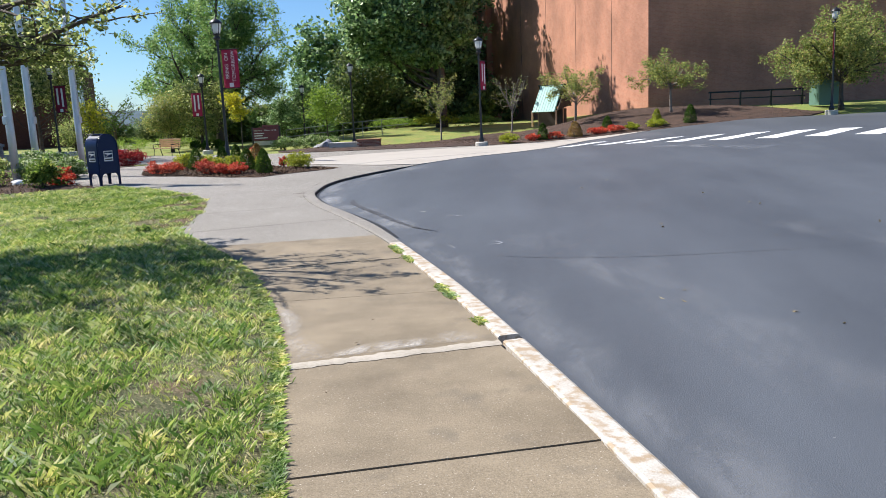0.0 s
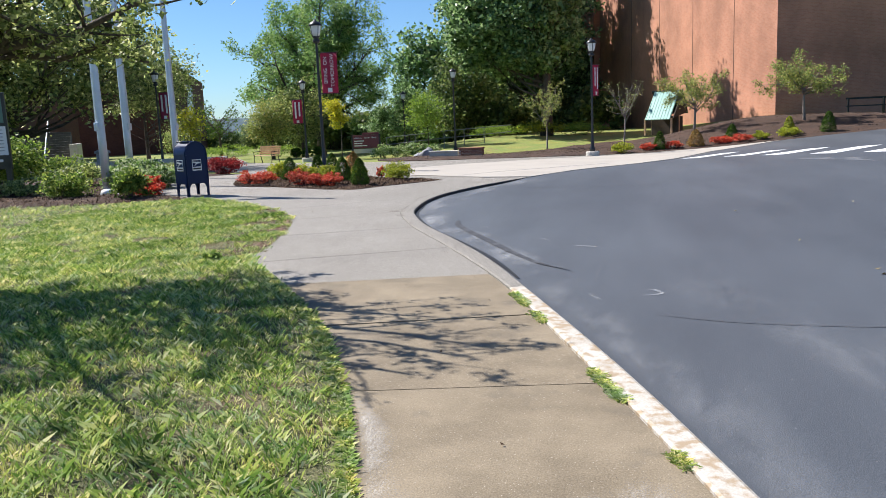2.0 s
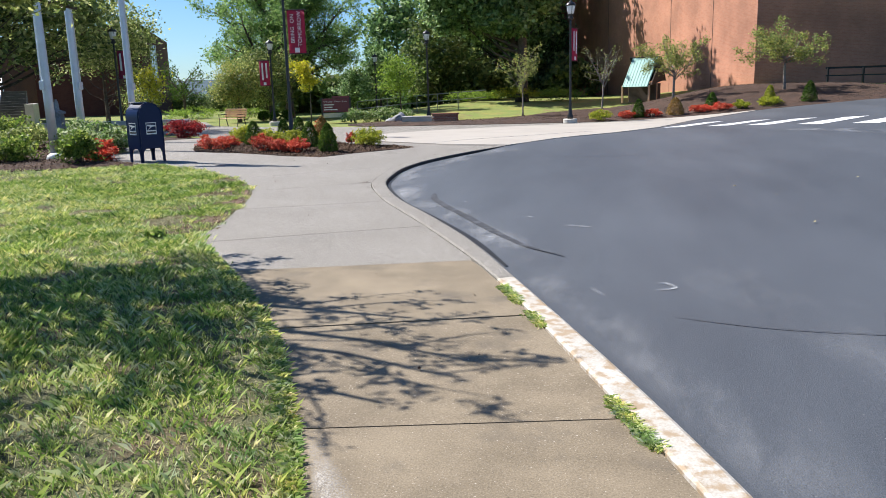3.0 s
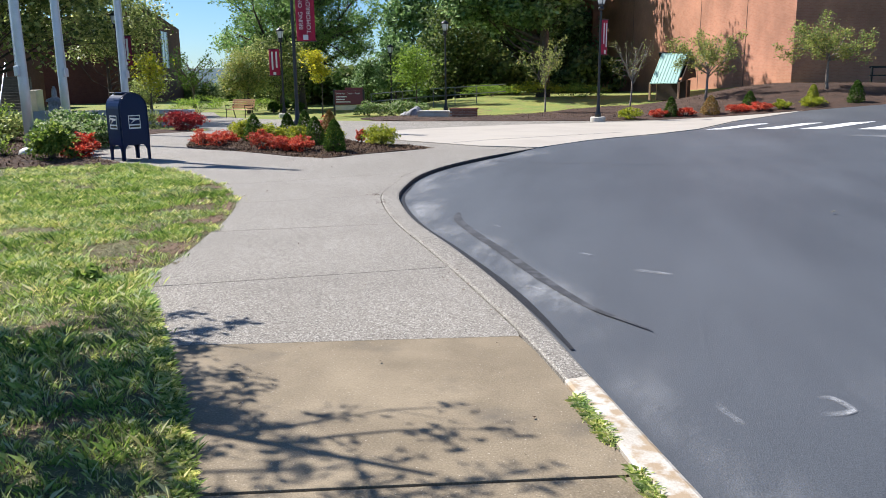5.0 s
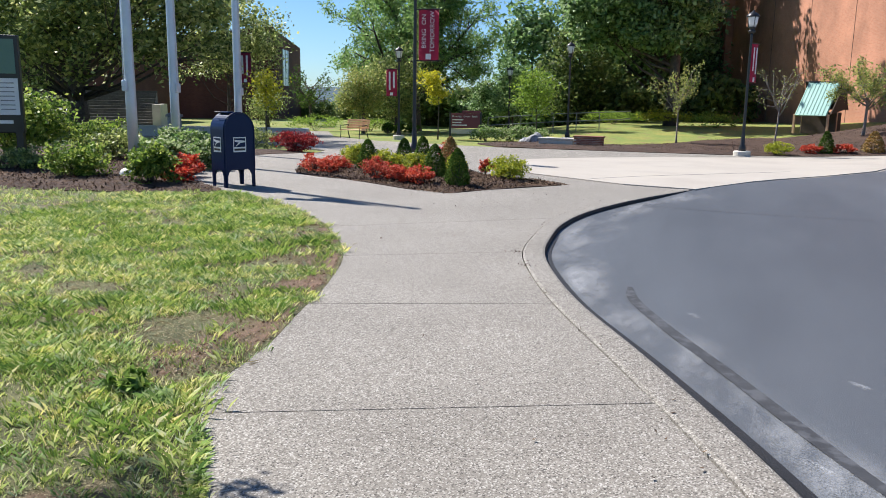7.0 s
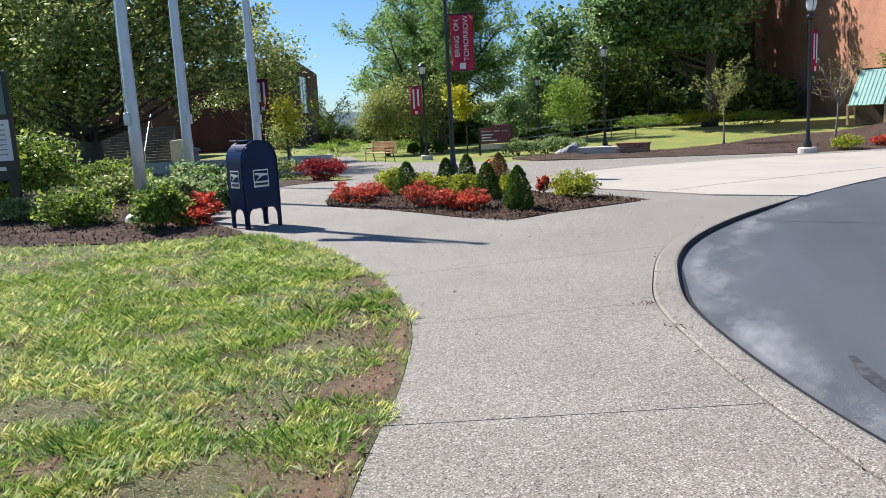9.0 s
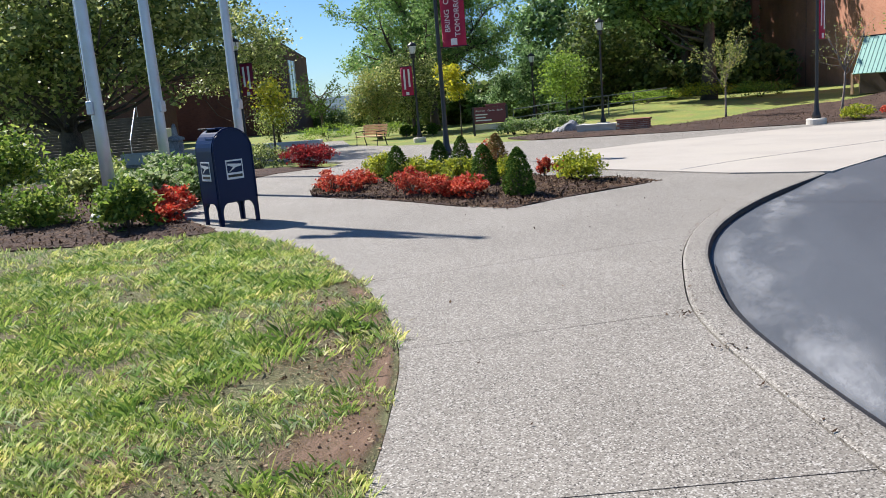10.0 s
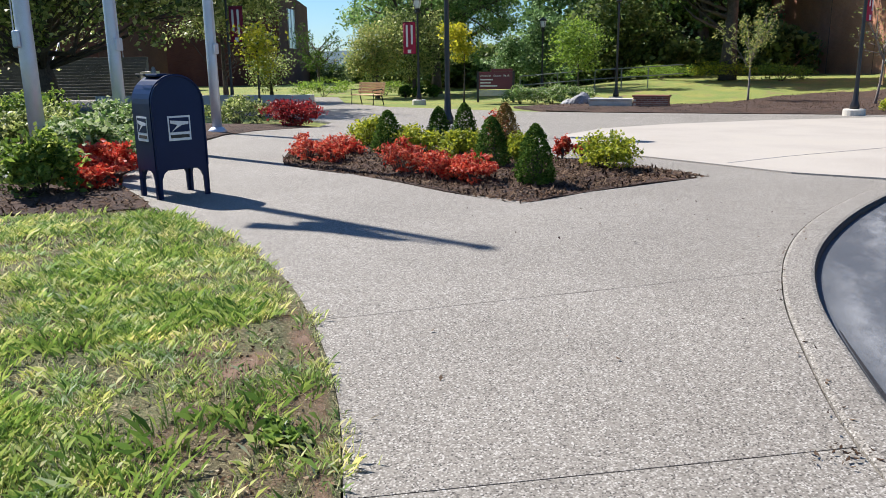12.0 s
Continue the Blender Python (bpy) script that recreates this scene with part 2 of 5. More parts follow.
M_redleaf = leaf_material("scarlet_leaf", [(0.33, 0.022, 0.0165), (0.572, 0.0495, 0.033), (0.726, 0.132, 0.066), (0.682, 0.264, 0.154)], see=0.4)
M_crimson = leaf_material("crimson_leaf", [(0.13, 0.012, 0.016), (0.28, 0.02, 0.025), (0.40, 0.05, 0.045)])
M_spruce = leaf_material("dwarf_spruce_needles", [(0.03, 0.07, 0.01), (0.07, 0.135, 0.02), (0.15, 0.23, 0.04)], 0.7, 0.2)
M_browned = leaf_material("browned_needles", [(0.22, 0.12, 0.03), (0.36, 0.20, 0.05), (0.20, 0.19, 0.05)], see=0.1)
M_hydrangea = leaf_material("pale_green_leaf", [(0.09, 0.17, 0.045), (0.18, 0.28, 0.075), (0.30, 0.39, 0.15), (0.58, 0.6, 0.42)])
M_bush = leaf_material("bush_leaf", [(0.05, 0.10, 0.016), (0.13, 0.22, 0.035), (0.25, 0.34, 0.06), (0.45, 0.50, 0.12)])
M_blade = leaf_material("grass_blade", [(0.11, 0.18, 0.05), (0.30, 0.39, 0.11), (0.48, 0.54, 0.19), (0.65, 0.63, 0.30), (0.76, 0.70, 0.50)], 0.5, 0.45, True)
M_tuft = leaf_material("crabgrass_blade", [(0.06, 0.125, 0.025), (0.17, 0.28, 0.055), (0.31, 0.43, 0.09), (0.50, 0.55, 0.16)], 0.35, 0.4)
M_straw = leaf_material("dead_straw", [(0.20, 0.15, 0.08), (0.34, 0.28, 0.16), (0.48, 0.42, 0.28)], 0.8, 0.1)
m, ns, ls, p = shader("lamp_glass")
p.inputs["Base Color"].default_value, p.inputs["Roughness"].default_value = (0.72, 0.74, 0.74, 1), 0.25
M_glass = m
# bright pane: the sky's reflection is painted as a pale blue-white base
m, ns, ls, p = shader("sky_pale_window_glass")
p.inputs["Base Color"].default_value, p.inputs["Roughness"].default_value, p.inputs["Metallic"].default_value = (0.75, 0.8, 0.86, 1), 0.2, 0.3
M_window = m


M_mailbox.node_tree.nodes["Principled BSDF"].inputs["Specular IOR Level"].default_value = 0.22


def speckle(m, colour, scale, lo, hi):
    """Small flecks of another colour laid into a material."""
    ns, ls = m.node_tree.nodes, m.node_tree.links
    p = ns["Principled BSDF"]
    was = p.inputs["Base Color"].links[0].from_socket
    f = ramp_node(ns, ls, noise_node(ns, ls, place(ns), scale, 2.0), [(lo, (0, 0, 0)), (hi, (1, 1, 1))])
    ls.new(mixed(ns, ls, f, was, colour), p.inputs["Base Color"])


speckle(M_concrete, (0.46, 0.40, 0.32), 85, 0.66, 0.72)
speckle(M_concrete, (0.06, 0.05, 0.04), 120, 0.68, 0.74)
speckle(M_asphalt, (0.22, 0.225, 0.235), 45, 0.72, 0.76)
speckle(M_thatch, (0.46, 0.39, 0.23), 55, 0.58, 0.66)
speckle(M_thatch, (0.035, 0.028, 0.014), 70, 0.60, 0.68)
speckle(M_pale, (0.36, 0.31, 0.25), 30, 0.68, 0.76)


# ---- mesh helpers ----
def finish(name, data, material, parent=None, label="", smooth=False):
    if isinstance(data, bmesh.types.BMesh):
        me = bpy.data.meshes.new(name)
        data.normal_update()
        data.to_mesh(me)
        data.free()
    else:
        me = data
    if material:
        me.materials.append(material)
    if smooth:
        me.shade_smooth()
    ob = new(name, me)
    if parent:
        ob.parent = parent
    if label:
        ob["label"] = label
    return ob


part = finish


def thing(name, x, y, z, turn=0.0, label="", category="", group=""):
    ob = new(name)
    ob.matrix_basis = pose(x, y, z, 0, 0, turn)
    return tagged(ob, label, category, group)


def structure(ob, label, category):
    return tagged(ob, label, category, kind="structure")


def add_box(bm, cx, cy, cz, sx, sy, sz, m=None, bevel=0.0):
    r = bmesh.ops.create_cube(bm, size=1.0)
    bmesh.ops.scale(bm, vec=(sx, sy, sz), verts=r["verts"])
    if bevel:
        es = list({e for v in r["verts"] for e in v.link_edges})
        r = bmesh.ops.bevel(bm, geom=es, offset=bevel, segments=2, affect="EDGES", profile=0.5)
    vs = r["verts"]
    bmesh.ops.translate(bm, vec=(cx, cy, cz), verts=vs)
    if m is not None:
        bmesh.ops.transform(bm, matrix=m, verts=vs)
    return vs


def box(sx, sy, sz, cx=0, cy=0, cz=0, bevel=0.0, m=None):
    bm = bmesh.new()
    add_box(bm, cx, cy, cz, sx, sy, sz, m, bevel)
    return bm


def lathe(profile, n=16, bm=None, at=(0, 0, 0)):
    """A turned body from (radius, height) pairs."""
    bm = bm or bmesh.new()
    rings = [[bm.verts.new((at[0] + r * math.cos(2 * math.pi * i / n), at[1] + r * math.sin(2 * math.pi * i / n), at[2] + z)) for i in range(n)] for r, z in profile]
    for a, b in zip(rings, rings[1:]):
        for i in range(n):
            bm.faces.new((a[i], a[(i + 1) % n], b[(i + 1) % n], b[i]))
    bm.faces.new(rings[0][::-1])
    bm.faces.new(rings[-1])
    return bm


def tubes(paths, sides=6):
    """One mesh of tapered tubes; each path is a list of (point, radius)."""
    verts, faces = [], []
    for path in paths:
        start = len(verts)
        for i, (pt, r) in enumerate(path):
            a, b = (Vector([float(c) for c in path[j][0]]) for j in (max(0, i - 1), min(len(path) - 1, i + 1)))
            d = (b - a).normalized() if (b - a).length > 1e-6 else Vector((0, 0, 1))
            u = d.orthogonal().normalized()
            w = d.cross(u)
            for k in range(sides):
                an = 2 * math.pi * k / sides
                verts.append(Vector([float(c) for c in pt]) + float(r) * (math.cos(an) * u + math.sin(an) * w))
        for i in range(len(path) - 1):
            for k in range(sides):
                a, b = start + i * sides + k, start + i * sides + (k + 1) % sides
                faces.append((a, b, b + sides, a + sides))
        faces.append(tuple(range(start + sides - 1, start - 1, -1)))
        faces.append(tuple(range(start + (len(path) - 1) * sides, start + len(path) * sides)))
    me = bpy.data.meshes.new("tubes")
    me.from_pydata([tuple(v) for v in verts], [], faces)
    return me


def quads_mesh(co):
    """co: n x 4 x 3 corners, each quad an island of its own."""
    n = len(co)
    me = bpy.data.meshes.new("leaves")
    me.vertices.add(4 * n)
    me.vertices.foreach_set("co", co.reshape(-1).astype(np.float32))
    me.loops.add(4 * n)
    me.loops.foreach_set("vertex_index", np.arange(4 * n, dtype=np.int32))
    me.polygons.add(n)
    me.polygons.foreach_set("loop_start", np.arange(0, 4 * n, 4, dtype=np.int32))
    me.update(calc_edges=True)
    return me


def leaf_mesh(pts, size, rng, flat=0.0, slim=0.6):
    """Pointed leaves of about that length round the given points, turned at random; flat turns them upwards."""
    n = len(pts)
    d = rng.normal(size=(n, 3))
    d[:, 2] *= 1 - 0.6 * flat
    d /= np.linalg.norm(d, axis=1, keepdims=True)
    up = rng.normal(size=(n, 3)) * (1 - flat) + np.array([0, 0, flat * 2])
    side = np.cross(d, up)
    side /= np.linalg.norm(side, axis=1, keepdims=True) + 1e-9
    nor = np.cross(side, d)
    s = (size * rng.uniform(0.6, 1.3, n))[:, None]
    a, b = pts - d * s * 0.5, pts + d * s * 0.5
    mid = pts - nor * s * 0.12
    return quads_mesh(np.stack([a, mid + side * s * slim * 0.5, b, mid - side * s * slim * 0.5], 1))


def sm(a, b, v):
    u = np.clip((v - a) / (b - a), 0, 1)
    return u * u * (3 - 2 * u)


def lay(x, y):
    """The lie of the land: level by the pavement, falling gently behind, rising to a bank by the brick hall."""
    z = -0.021 * np.clip(y - 24, 0, 22) * (1 - sm(2, 14, x)) + 0.035 * np.clip(x - 1, 0, 11) * sm(10, 34, y)
    z = z - 4.0 * sm(75, 160, y) * (1 - sm(0, 30, x)) - 3.0 * sm(70, 140, -x)
    z = z + 0.7 * sm(44, 60, y) * sm(-17, -9, x) * (1 - sm(75, 100, y)) * (1 - sm(0, 8, x))
    k = sm(39.7, 46.5, y) * sm(0, 9, x)
    return z + (0.92 - z) * k


def at_land(x, y):
    return float(lay(float(x), float(y)))


def sheet(name, outline, material, lift=0.0, thick=0.12, step=1.5, top=None, rim=0.0):
    """A slab with this outline, its top on the land; rim rounds its upper edge down."""
    bm = bmesh.new()
    bm.faces.new([bm.verts.new((x, y, 0)) for x, y in outline])
    bmesh.ops.triangulate(bm, faces=bm.faces[:])
    xs, ys = [q[0] for q in outline], [q[1] for q in outline]
    for axis, lo, hi in ((0, min(xs), max(xs)), (1, min(ys), max(ys))):
        for k in np.arange(lo + step, hi, step):
            co = (k, 0, 0) if axis == 0 else (0, k, 0)
            no = (1, 0, 0) if axis == 0 else (0, 1, 0)
            bmesh.ops.bisect_plane(bm, geom=bm.verts[:] + bm.edges[:] + bm.faces[:], plane_co=co, plane_no=no)
    for f in bm.faces:
        f.normal_update()
        if f.normal.z < 0:
            f.normal_flip()
    for v in bm.verts:
        x, y = v.co.x, v.co.y
        v.co.z = at_land(x, y) + lift + (top(x, y) if top else 0)
    edge = [e for e in bm.edges if len(e.link_faces) == 1]
    r = bmesh.ops.extrude_edge_only(bm, edges=edge)
    for v in r["geom"]:
        if isinstance(v, bmesh.types.BMVert):
            v.co.z -= thick
    if rim:
        for v in {v for e in edge for v in e.verts}:
            v.co.z -= rim
    bmesh.ops.recalc_face_normals(bm, faces=bm.faces[:])
    return finish(name, bm, material)


def inside(px, py, outline):
    hit = np.zeros(len(px), bool)
    for (x0, y0), (x1, y1) in zip(outline, outline[1:] + outline[:1]):
        if y0 == y1:
            continue
        c = ((y0 > py) != (y1 > py)) & (px < (x1 - x0) * (py - y0) / (y1 - y0) + x0)
        hit ^= c
    return hit


def smooth_line(pts, n=6):
    """A Catmull-Rom line through the points."""
    out = []
    q = [pts[0]] + list(pts) + [pts[-1]]
    for i in range(1, len(q) - 2):
        p0, p1, p2, p3 = (np.array(v, float) for v in q[i - 1 : i + 3])
        for t in np.arange(n) / n:
            out.append(tuple(0.5 * (2 * p1 + (p2 - p0) * t + (2 * p0 - 5 * p1 + 4 * p2 - p3) * t**2 + (3 * p1 - p0 - 3 * p2 + p3) * t**3)))
    return [tuple(float(c) for c in v) for v in out] + [tuple(map(float, pts[-1]))]


def between(line, a, b):
    """The part of a line (by y) between two of its points' y, with both ends."""
    return [a] + [q for q in line if a[1] + 0.02 < q[1] < b[1] - 0.02] + [b]


# ---- large structure: land, road, pavements ----
GRASS_EDGE = smooth_line([(3.4, -6.0), (2.0, -1.5), (1.1, 1.4), (0.68, 2.81), (0.35, 3.81), (0.24, 4.23), (-0.26, 5.52), (-0.62, 6.30), (-1.06, 7.15), (-1.72, 8.15), (-2.23, 8.85), (-2.75, 9.55), (-3.27, 10.24)], 3)
GRASS_EDGE_FAR = smooth_line([(-3.27, 10.24), (-3.40, 11.05), (-3.62, 11.8), (-3.78, 12.4), (-4.02, 13.1), (-4.28, 13.75), (-4.70, 14.5), (-5.20, 15.2), (-5.76, 15.88), (-6.40, 16.5), (-7.15, 17.1), (-7.85, 17.5), (-8.71, 17.94)], 3)
KERB_OUT = smooth_line([(5.0, -6.0), (3.55, -1.0), (2.85, 1.3), (2.43, 2.71), (1.73, 4.85), (1.12, 6.60), (0.24, 8.83), (-0.36, 10.3), (-1.06, 11.7), (-1.76, 12.98), (-2.23, 14.08), (-2.51, 14.95), (-2.66, 15.9), (-2.74, 16.8), (-2.70, 17.8), (-2.50, 18.9), (-2.12, 20.2), (-1.46, 21.9)], 4)
KERB_IN = smooth_line([(4.84, -6.0), (3.39, -1.0), (2.69, 1.3), (2.25, 2.75), (1.58, 4.78), (0.97, 6.48), (0.10, 8.75), (-0.55, 10.15), (-1.27, 11.55), (-1.96, 12.85), (-2.44, 13.95), (-2.74, 14.85), (-2.88, 15.85), (-2.95, 16.8), (-2.91, 17.9), (-2.72, 19.05), (-2.33, 20.35), (-1.68, 22.0)], 4)
APRON = [(-1.46, 21.9), (0.3, 25.2), (2.66, 29.1), (4.2, 33.6), (5.9, 36.6), (7.6, 39.0)]
ROAD_FAR = [(9.9, 39.35), (12.3, 39.9), (14.6, 40.1), (19, 40.7), (32, 42.3), (70, 47)]


def road_drop(x, y):
    """How far the asphalt lies under the pavement: nearly flush by the painted kerb, a hand's width by the bend."""
    return -0.02 + 0.034 * float(sm(20.5, 23, y)) - 0.032 * float(sm(9.5, 13.5, y) * (1 - sm(20, 22.5, y)))


# base land, one sheet to the horizon
bm = bmesh.new()
xs = sorted(set([-3000, -1200, -500, -250] + list(range(-160, 161, 8)) + list(range(-48, 40, 3)) + [250, 500, 1200, 3000]))
ys = sorted(set([-3000, -800, -200, -60] + list(range(-30, 200, 8)) + list(range(14, 80, 3)) + [260, 400, 800, 1500, 3000]))
grid = [[bm.verts.new((x, y, at_land(x, y) - (0.16 if -9 < y < 41 and -9 < x < 72 else 0.05))) for x in xs] for y in ys]
for r0, r1 in zip(grid, grid[1:]):
    for i in range(len(xs) - 1):
        bm.faces.new((r0[i], r0[i + 1], r1[i + 1], r1[i]))
structure(finish("ground", bm, M_grass, smooth=True), "mown green and yellowing lawn running back to the trees", "lawn")

road = sheet("road", KERB_OUT + APRON[1:] + ROAD_FAR + [(70, -40), (12, -40), (7, -14)], M_asphalt, 0.0, 0.15, 1.2, road_drop)
structure(road, "dark blue-grey sealed asphalt with dusty pale streaks", "road")

lawn_outline = GRASS_EDGE + GRASS_EDGE_FAR[1:] + [(-9.14, 17.5), (-10.0, 17.1), (-11.0, 16.8), (-14, 16.3), (-22, 15.6), (-45, 14), (-45, -12), (4.5, -12)]
lawn = sheet("lawn", lawn_outline, M_thatch, 0.0, 0.15, 1.5)
structure(lawn, "sunlit patchy lawn with bare soil along the path", "lawn")

# concrete walk: slabs between joints
JOINTS = [((2.9, -4.2), (4.28, -4.0)), ((2.45, -2.9), (3.93, -2.8)), ((2.0, -1.5), (3.5, -1.3)), ((1.56, 0.0), (3.07, 0.25)), ((1.1, 1.4), (2.64, 1.5)), ((0.68, 2.81), (2.10, 3.25)), ((0.24, 4.23), (1.56, 4.76)), ((-0.48, 5.97), (1.04, 6.3)), ((-1.2, 7.36), (0.45, 7.85)), ((-2.23, 8.85), (-0.21, 9.42))]
walkway = structure(new("pavement"), "tan concrete footpath slabs with dark joints and a white cement patch", "pavement")
bedding = sheet("bedding", [(2.9, -6), (4.7, -6)] + [b for a, b in JOINTS] + [a for a, b in JOINTS[::-1]], M_joint, -0.02, 0.1, 3)
bedding.parent = walkway
rng = np.random.default_rng(3)


def shrink(outline, d):
    c = np.mean(outline, axis=0)
    return [tuple(c + (np.array(q) - c) * (1 - d / max(0.3, np.linalg.norm(np.array(q) - c)))) for q in outline]


for (a0, b0), (a1, b1) in zip(JOINTS, JOINTS[1:]):
    left, right = between(GRASS_EDGE, a0, a1), between(KERB_IN, b0, b1)
    s = sheet("slab", shrink(right + left[::-1], 0.011), M_concrete, rng.uniform(-0.004, 0.002), 0.08, 3.0)
    s.parent = walkway
# aggregate pavement: slabs, then the open plaza
AGG = [JOINTS[-1], ((-3.1, 10.02), (-0.98, 11.05)), ((-3.71, 12.1), (-1.96, 12.85)), ((-4.34, 13.88), (-2.74, 14.85)), ((-5.38, 15.44), (-2.94, 17.4))]
plaza = structure(new("pavement_aggregate"), "grey exposed-aggregate paving with thin saw-cut joints", "pavement")
LEFT = GRASS_EDGE + GRASS_EDGE_FAR[1:]
for (a0, b0), (a1, b1) in zip(AGG, AGG[1:]):
    s = sheet("slab", shrink(between(KERB_IN, b0, b1) + between(LEFT, a0, a1)[::-1], 0.005), M_aggregate, rng.uniform(-0.002, 0.002), 0.1, 3.0)
    s.parent = plaza
b = sheet("bedding", between(KERB_IN, (-0.21, 9.42), (-2.94, 17.3)) + [(-5.3, 15.4), (-4.25, 13.9), (-3.6, 12), (-3.2, 10.3), (-2.2, 8.9)], M_joint, -0.02, 0.1, 3)
b.parent = plaza
PLAZA_LEFT = [(-9.3, 18.45), (-10.1, 19.0), (-10.8, 19.75), (-11.45, 20.95), (-12.4, 23.0), (-13.3, 25.2), (-13.5, 26.6), (-12.9, 28.3), (-13.5, 30.0), (-16.5, 32.5), (-22, 34.5), (-40, 37), (-60, 44)]
PLAZA_BACK = [(-60, 50), (-40, 46), (-29, 50), (-25, 51.0), (-21, 44.5), (-16.9, 40.6), (-14.2, 39.4), (-11.0, 37.9), (-9.0, 37.5), (-4.0, 37.6), (0, 37.9), (4, 38.9), (7.6, 39.0)]
s = sheet("slab", shrink(between(KERB_IN, AGG[-1][1], (-1.68, 22.0)) + [(-1.46, 21.95)] + APRON[1:] + PLAZA_BACK[::-1][1:] + PLAZA_LEFT[::-1] + between(LEFT, AGG[-1][0], (-8.71, 17.94))[::-1], 0.003), M_aggregate, 0.0, 0.1, 2.0)
s.parent = plaza
pale = sheet("pavement_pale", [(-1.40, 21.95), (-2.74, 22.25), (-3.76, 22.9), (-4.9, 23.6), (-5.74, 24.4), (-6.4, 25.6), (-6.68, 27.2), (-6.35, 29.3), (-5.2, 31.3), (-3.0, 33.7), (-0.3, 35.9), (3.0, 37.6), (7.3, 38.9), (5.75, 36.5), (4.05, 33.6), (2.5, 29.1), (0.15, 25.2)], M_pale, 0.022, 0.06, 1.0)
structure(pale, "bright pale smooth concrete apron meeting the road", "pavement")
for a, b in (((-3.5, 22.95), (0.5, 28.1)),):
    d = np.array(b) - a
    n = np.array([-d[1], d[0]]) / np.linalg.norm(d) * 0.005
    s = sheet("joint", [tuple(a + n), tuple(b + n), tuple(b - n), tuple(a - n)][::-1], M_stone, 0.026, 0.01, 1.0)
    s.parent = pale


def kerb(name, inner, outer, material, label, dark=None):
    """A kerb between two lines, its outer edge rounded down to the road."""
    bm = bmesh.new()
    rows = []
    for (xi, yi), (xo, yo) in zip(inner, outer):
        dx, dy = xo - xi, yo - yi
        z0 = at_land(xo, yo)
        prof = [(0.0, -0.12), (0.0, 0.004), (0.1, 0.012), (0.82, 0.010), (0.93, 0.002), (1.0, -0.02), (1.02, -0.2)]
        rows.append([bm.verts.new((xi + dx * u, yi + dy * u, z0 + z)) for u, z in prof])
    for r0, r1 in zip(rows, rows[1:]):
        for i in range(len(r0) - 1):
            bm.faces.new((r0[i], r0[i + 1], r1[i + 1], r1[i])).material_index = 1 if dark and i >= 4 else 0
    bm.faces.new(rows[0])
    bm.faces.new(rows[-1][::-1])
    bmesh.ops.recalc_face_normals(bm, faces=bm.faces[:])
    ob = structure(finish(name, bm, material), label, "kerb")
    if dark:
        ob.data.materials.append(dark)
    return ob


cut = next(i for i, q in enumerate(KERB_OUT) if q[1] > 8.78)
mid = next(i for i, q in enumerate(KERB_OUT) if q[1] > 4.8)


def resample(a, b, n):
    """The same number of stations on both lines."""
    def one(l):
        l = np.array(l)
        s = np.r_[0, np.cumsum(np.linalg.norm(np.diff(l, axis=0), axis=1))]
        u = np.linspace(0, s[-1], n)
        return list(zip(np.interp(u, s, l[:, 0]), np.interp(u, s, l[:, 1])))
    return one(a), one(b)


for k, (i0, i1) in enumerate(((0, mid), (mid, cut))):
    inn, out = resample(KERB_IN[i0 : i1 + 1], KERB_OUT[i0 : i1 + 1], 40)
    if k:
        inn, out = inn[1:], out[1:]
    kerb("kerb", inn, out, M_kerb, "concrete kerb with peeling white paint beside the asphalt")
inn, out = resample(KERB_IN[cut:], KERB_OUT[cut:], 90)
gap = [(np.array(i) * 0.975 + np.array(o) * 0.025) for i, o in zip(inn, out)]
kerb("kerb", [tuple(q) for q in gap], out, M_aggregate, "curved exposed-aggregate kerb with a black-sealed face", M_sealer)

# drifts of pale dust on the asphalt along the kerb
def dust(line, w0, w1, n=160, k=1.0, material=None, drop=road_drop, name="dust_drift", label="pale dust lying along the kerb on asphalt", cat="dust"):
    l, _ = resample(line, line, n)
    bm = bmesh.new()
    cover = bm.loops.layers.float_color.new("cover")
    rows = []
    for i, (x, y) in enumerate(l):
        a, b = np.array(l[max(0, i - 1)]), np.array(l[min(n - 1, i + 1)])
        d = (b - a) / np.linalg.norm(b - a)
        w = (w0 + (w1 - w0) * i / n) * (1 + 0.16 * math.sin(i * 0.21) + 0.13 * math.sin(i * 0.083))
        end = k * min(1, i / 12, (n - 1 - i) / 12)
        row = []
        for u, c in ((0.03, 0.25), (0.25, 1), (0.6, 0.75), (1.0, 0)):
            px, py = x + d[1] * (0.02 + w * u), y - d[0] * (0.02 + w * u)
            row.append((bm.verts.new((px, py, at_land(px, py) + drop(px, py) + 0.006)), c * end))
        rows.append(row)
    for r0, r1 in zip(rows, rows[1:]):
        for j in range(3):
            q = (r0[j], r0[j + 1], r1[j + 1], r1[j])
            f = bm.faces.new([v for v, _ in q])
            for lp, (_, c) in zip(f.loops, q):
                lp[cover] = (c, c, c, 1)
    structure(finish(name, bm, material or M_dust), label, cat)


dust([q for q in KERB_OUT if 9 < q[1] < 22], 0.5, 0.75, k=0.62)
dust([q for q in KERB_OUT if 1 < q[1] < 9.6], 0.5, 0.5, k=0.28)
dust([(3.1, 3.5), (2.6, 5.6), (2.0, 7.4), (1.3, 9.2)], 0.9, 0.9, k=0.18)
dust([(6.0, 2.5), (5.6, 5.0), (5.2, 7.4), (4.4, 9.8)], 1.5, 1.0, k=0.12)
dust([(7.5, 21.5), (6.5, 23.0), (5.2, 24.6)], 1.2, 0.9, k=0.5)

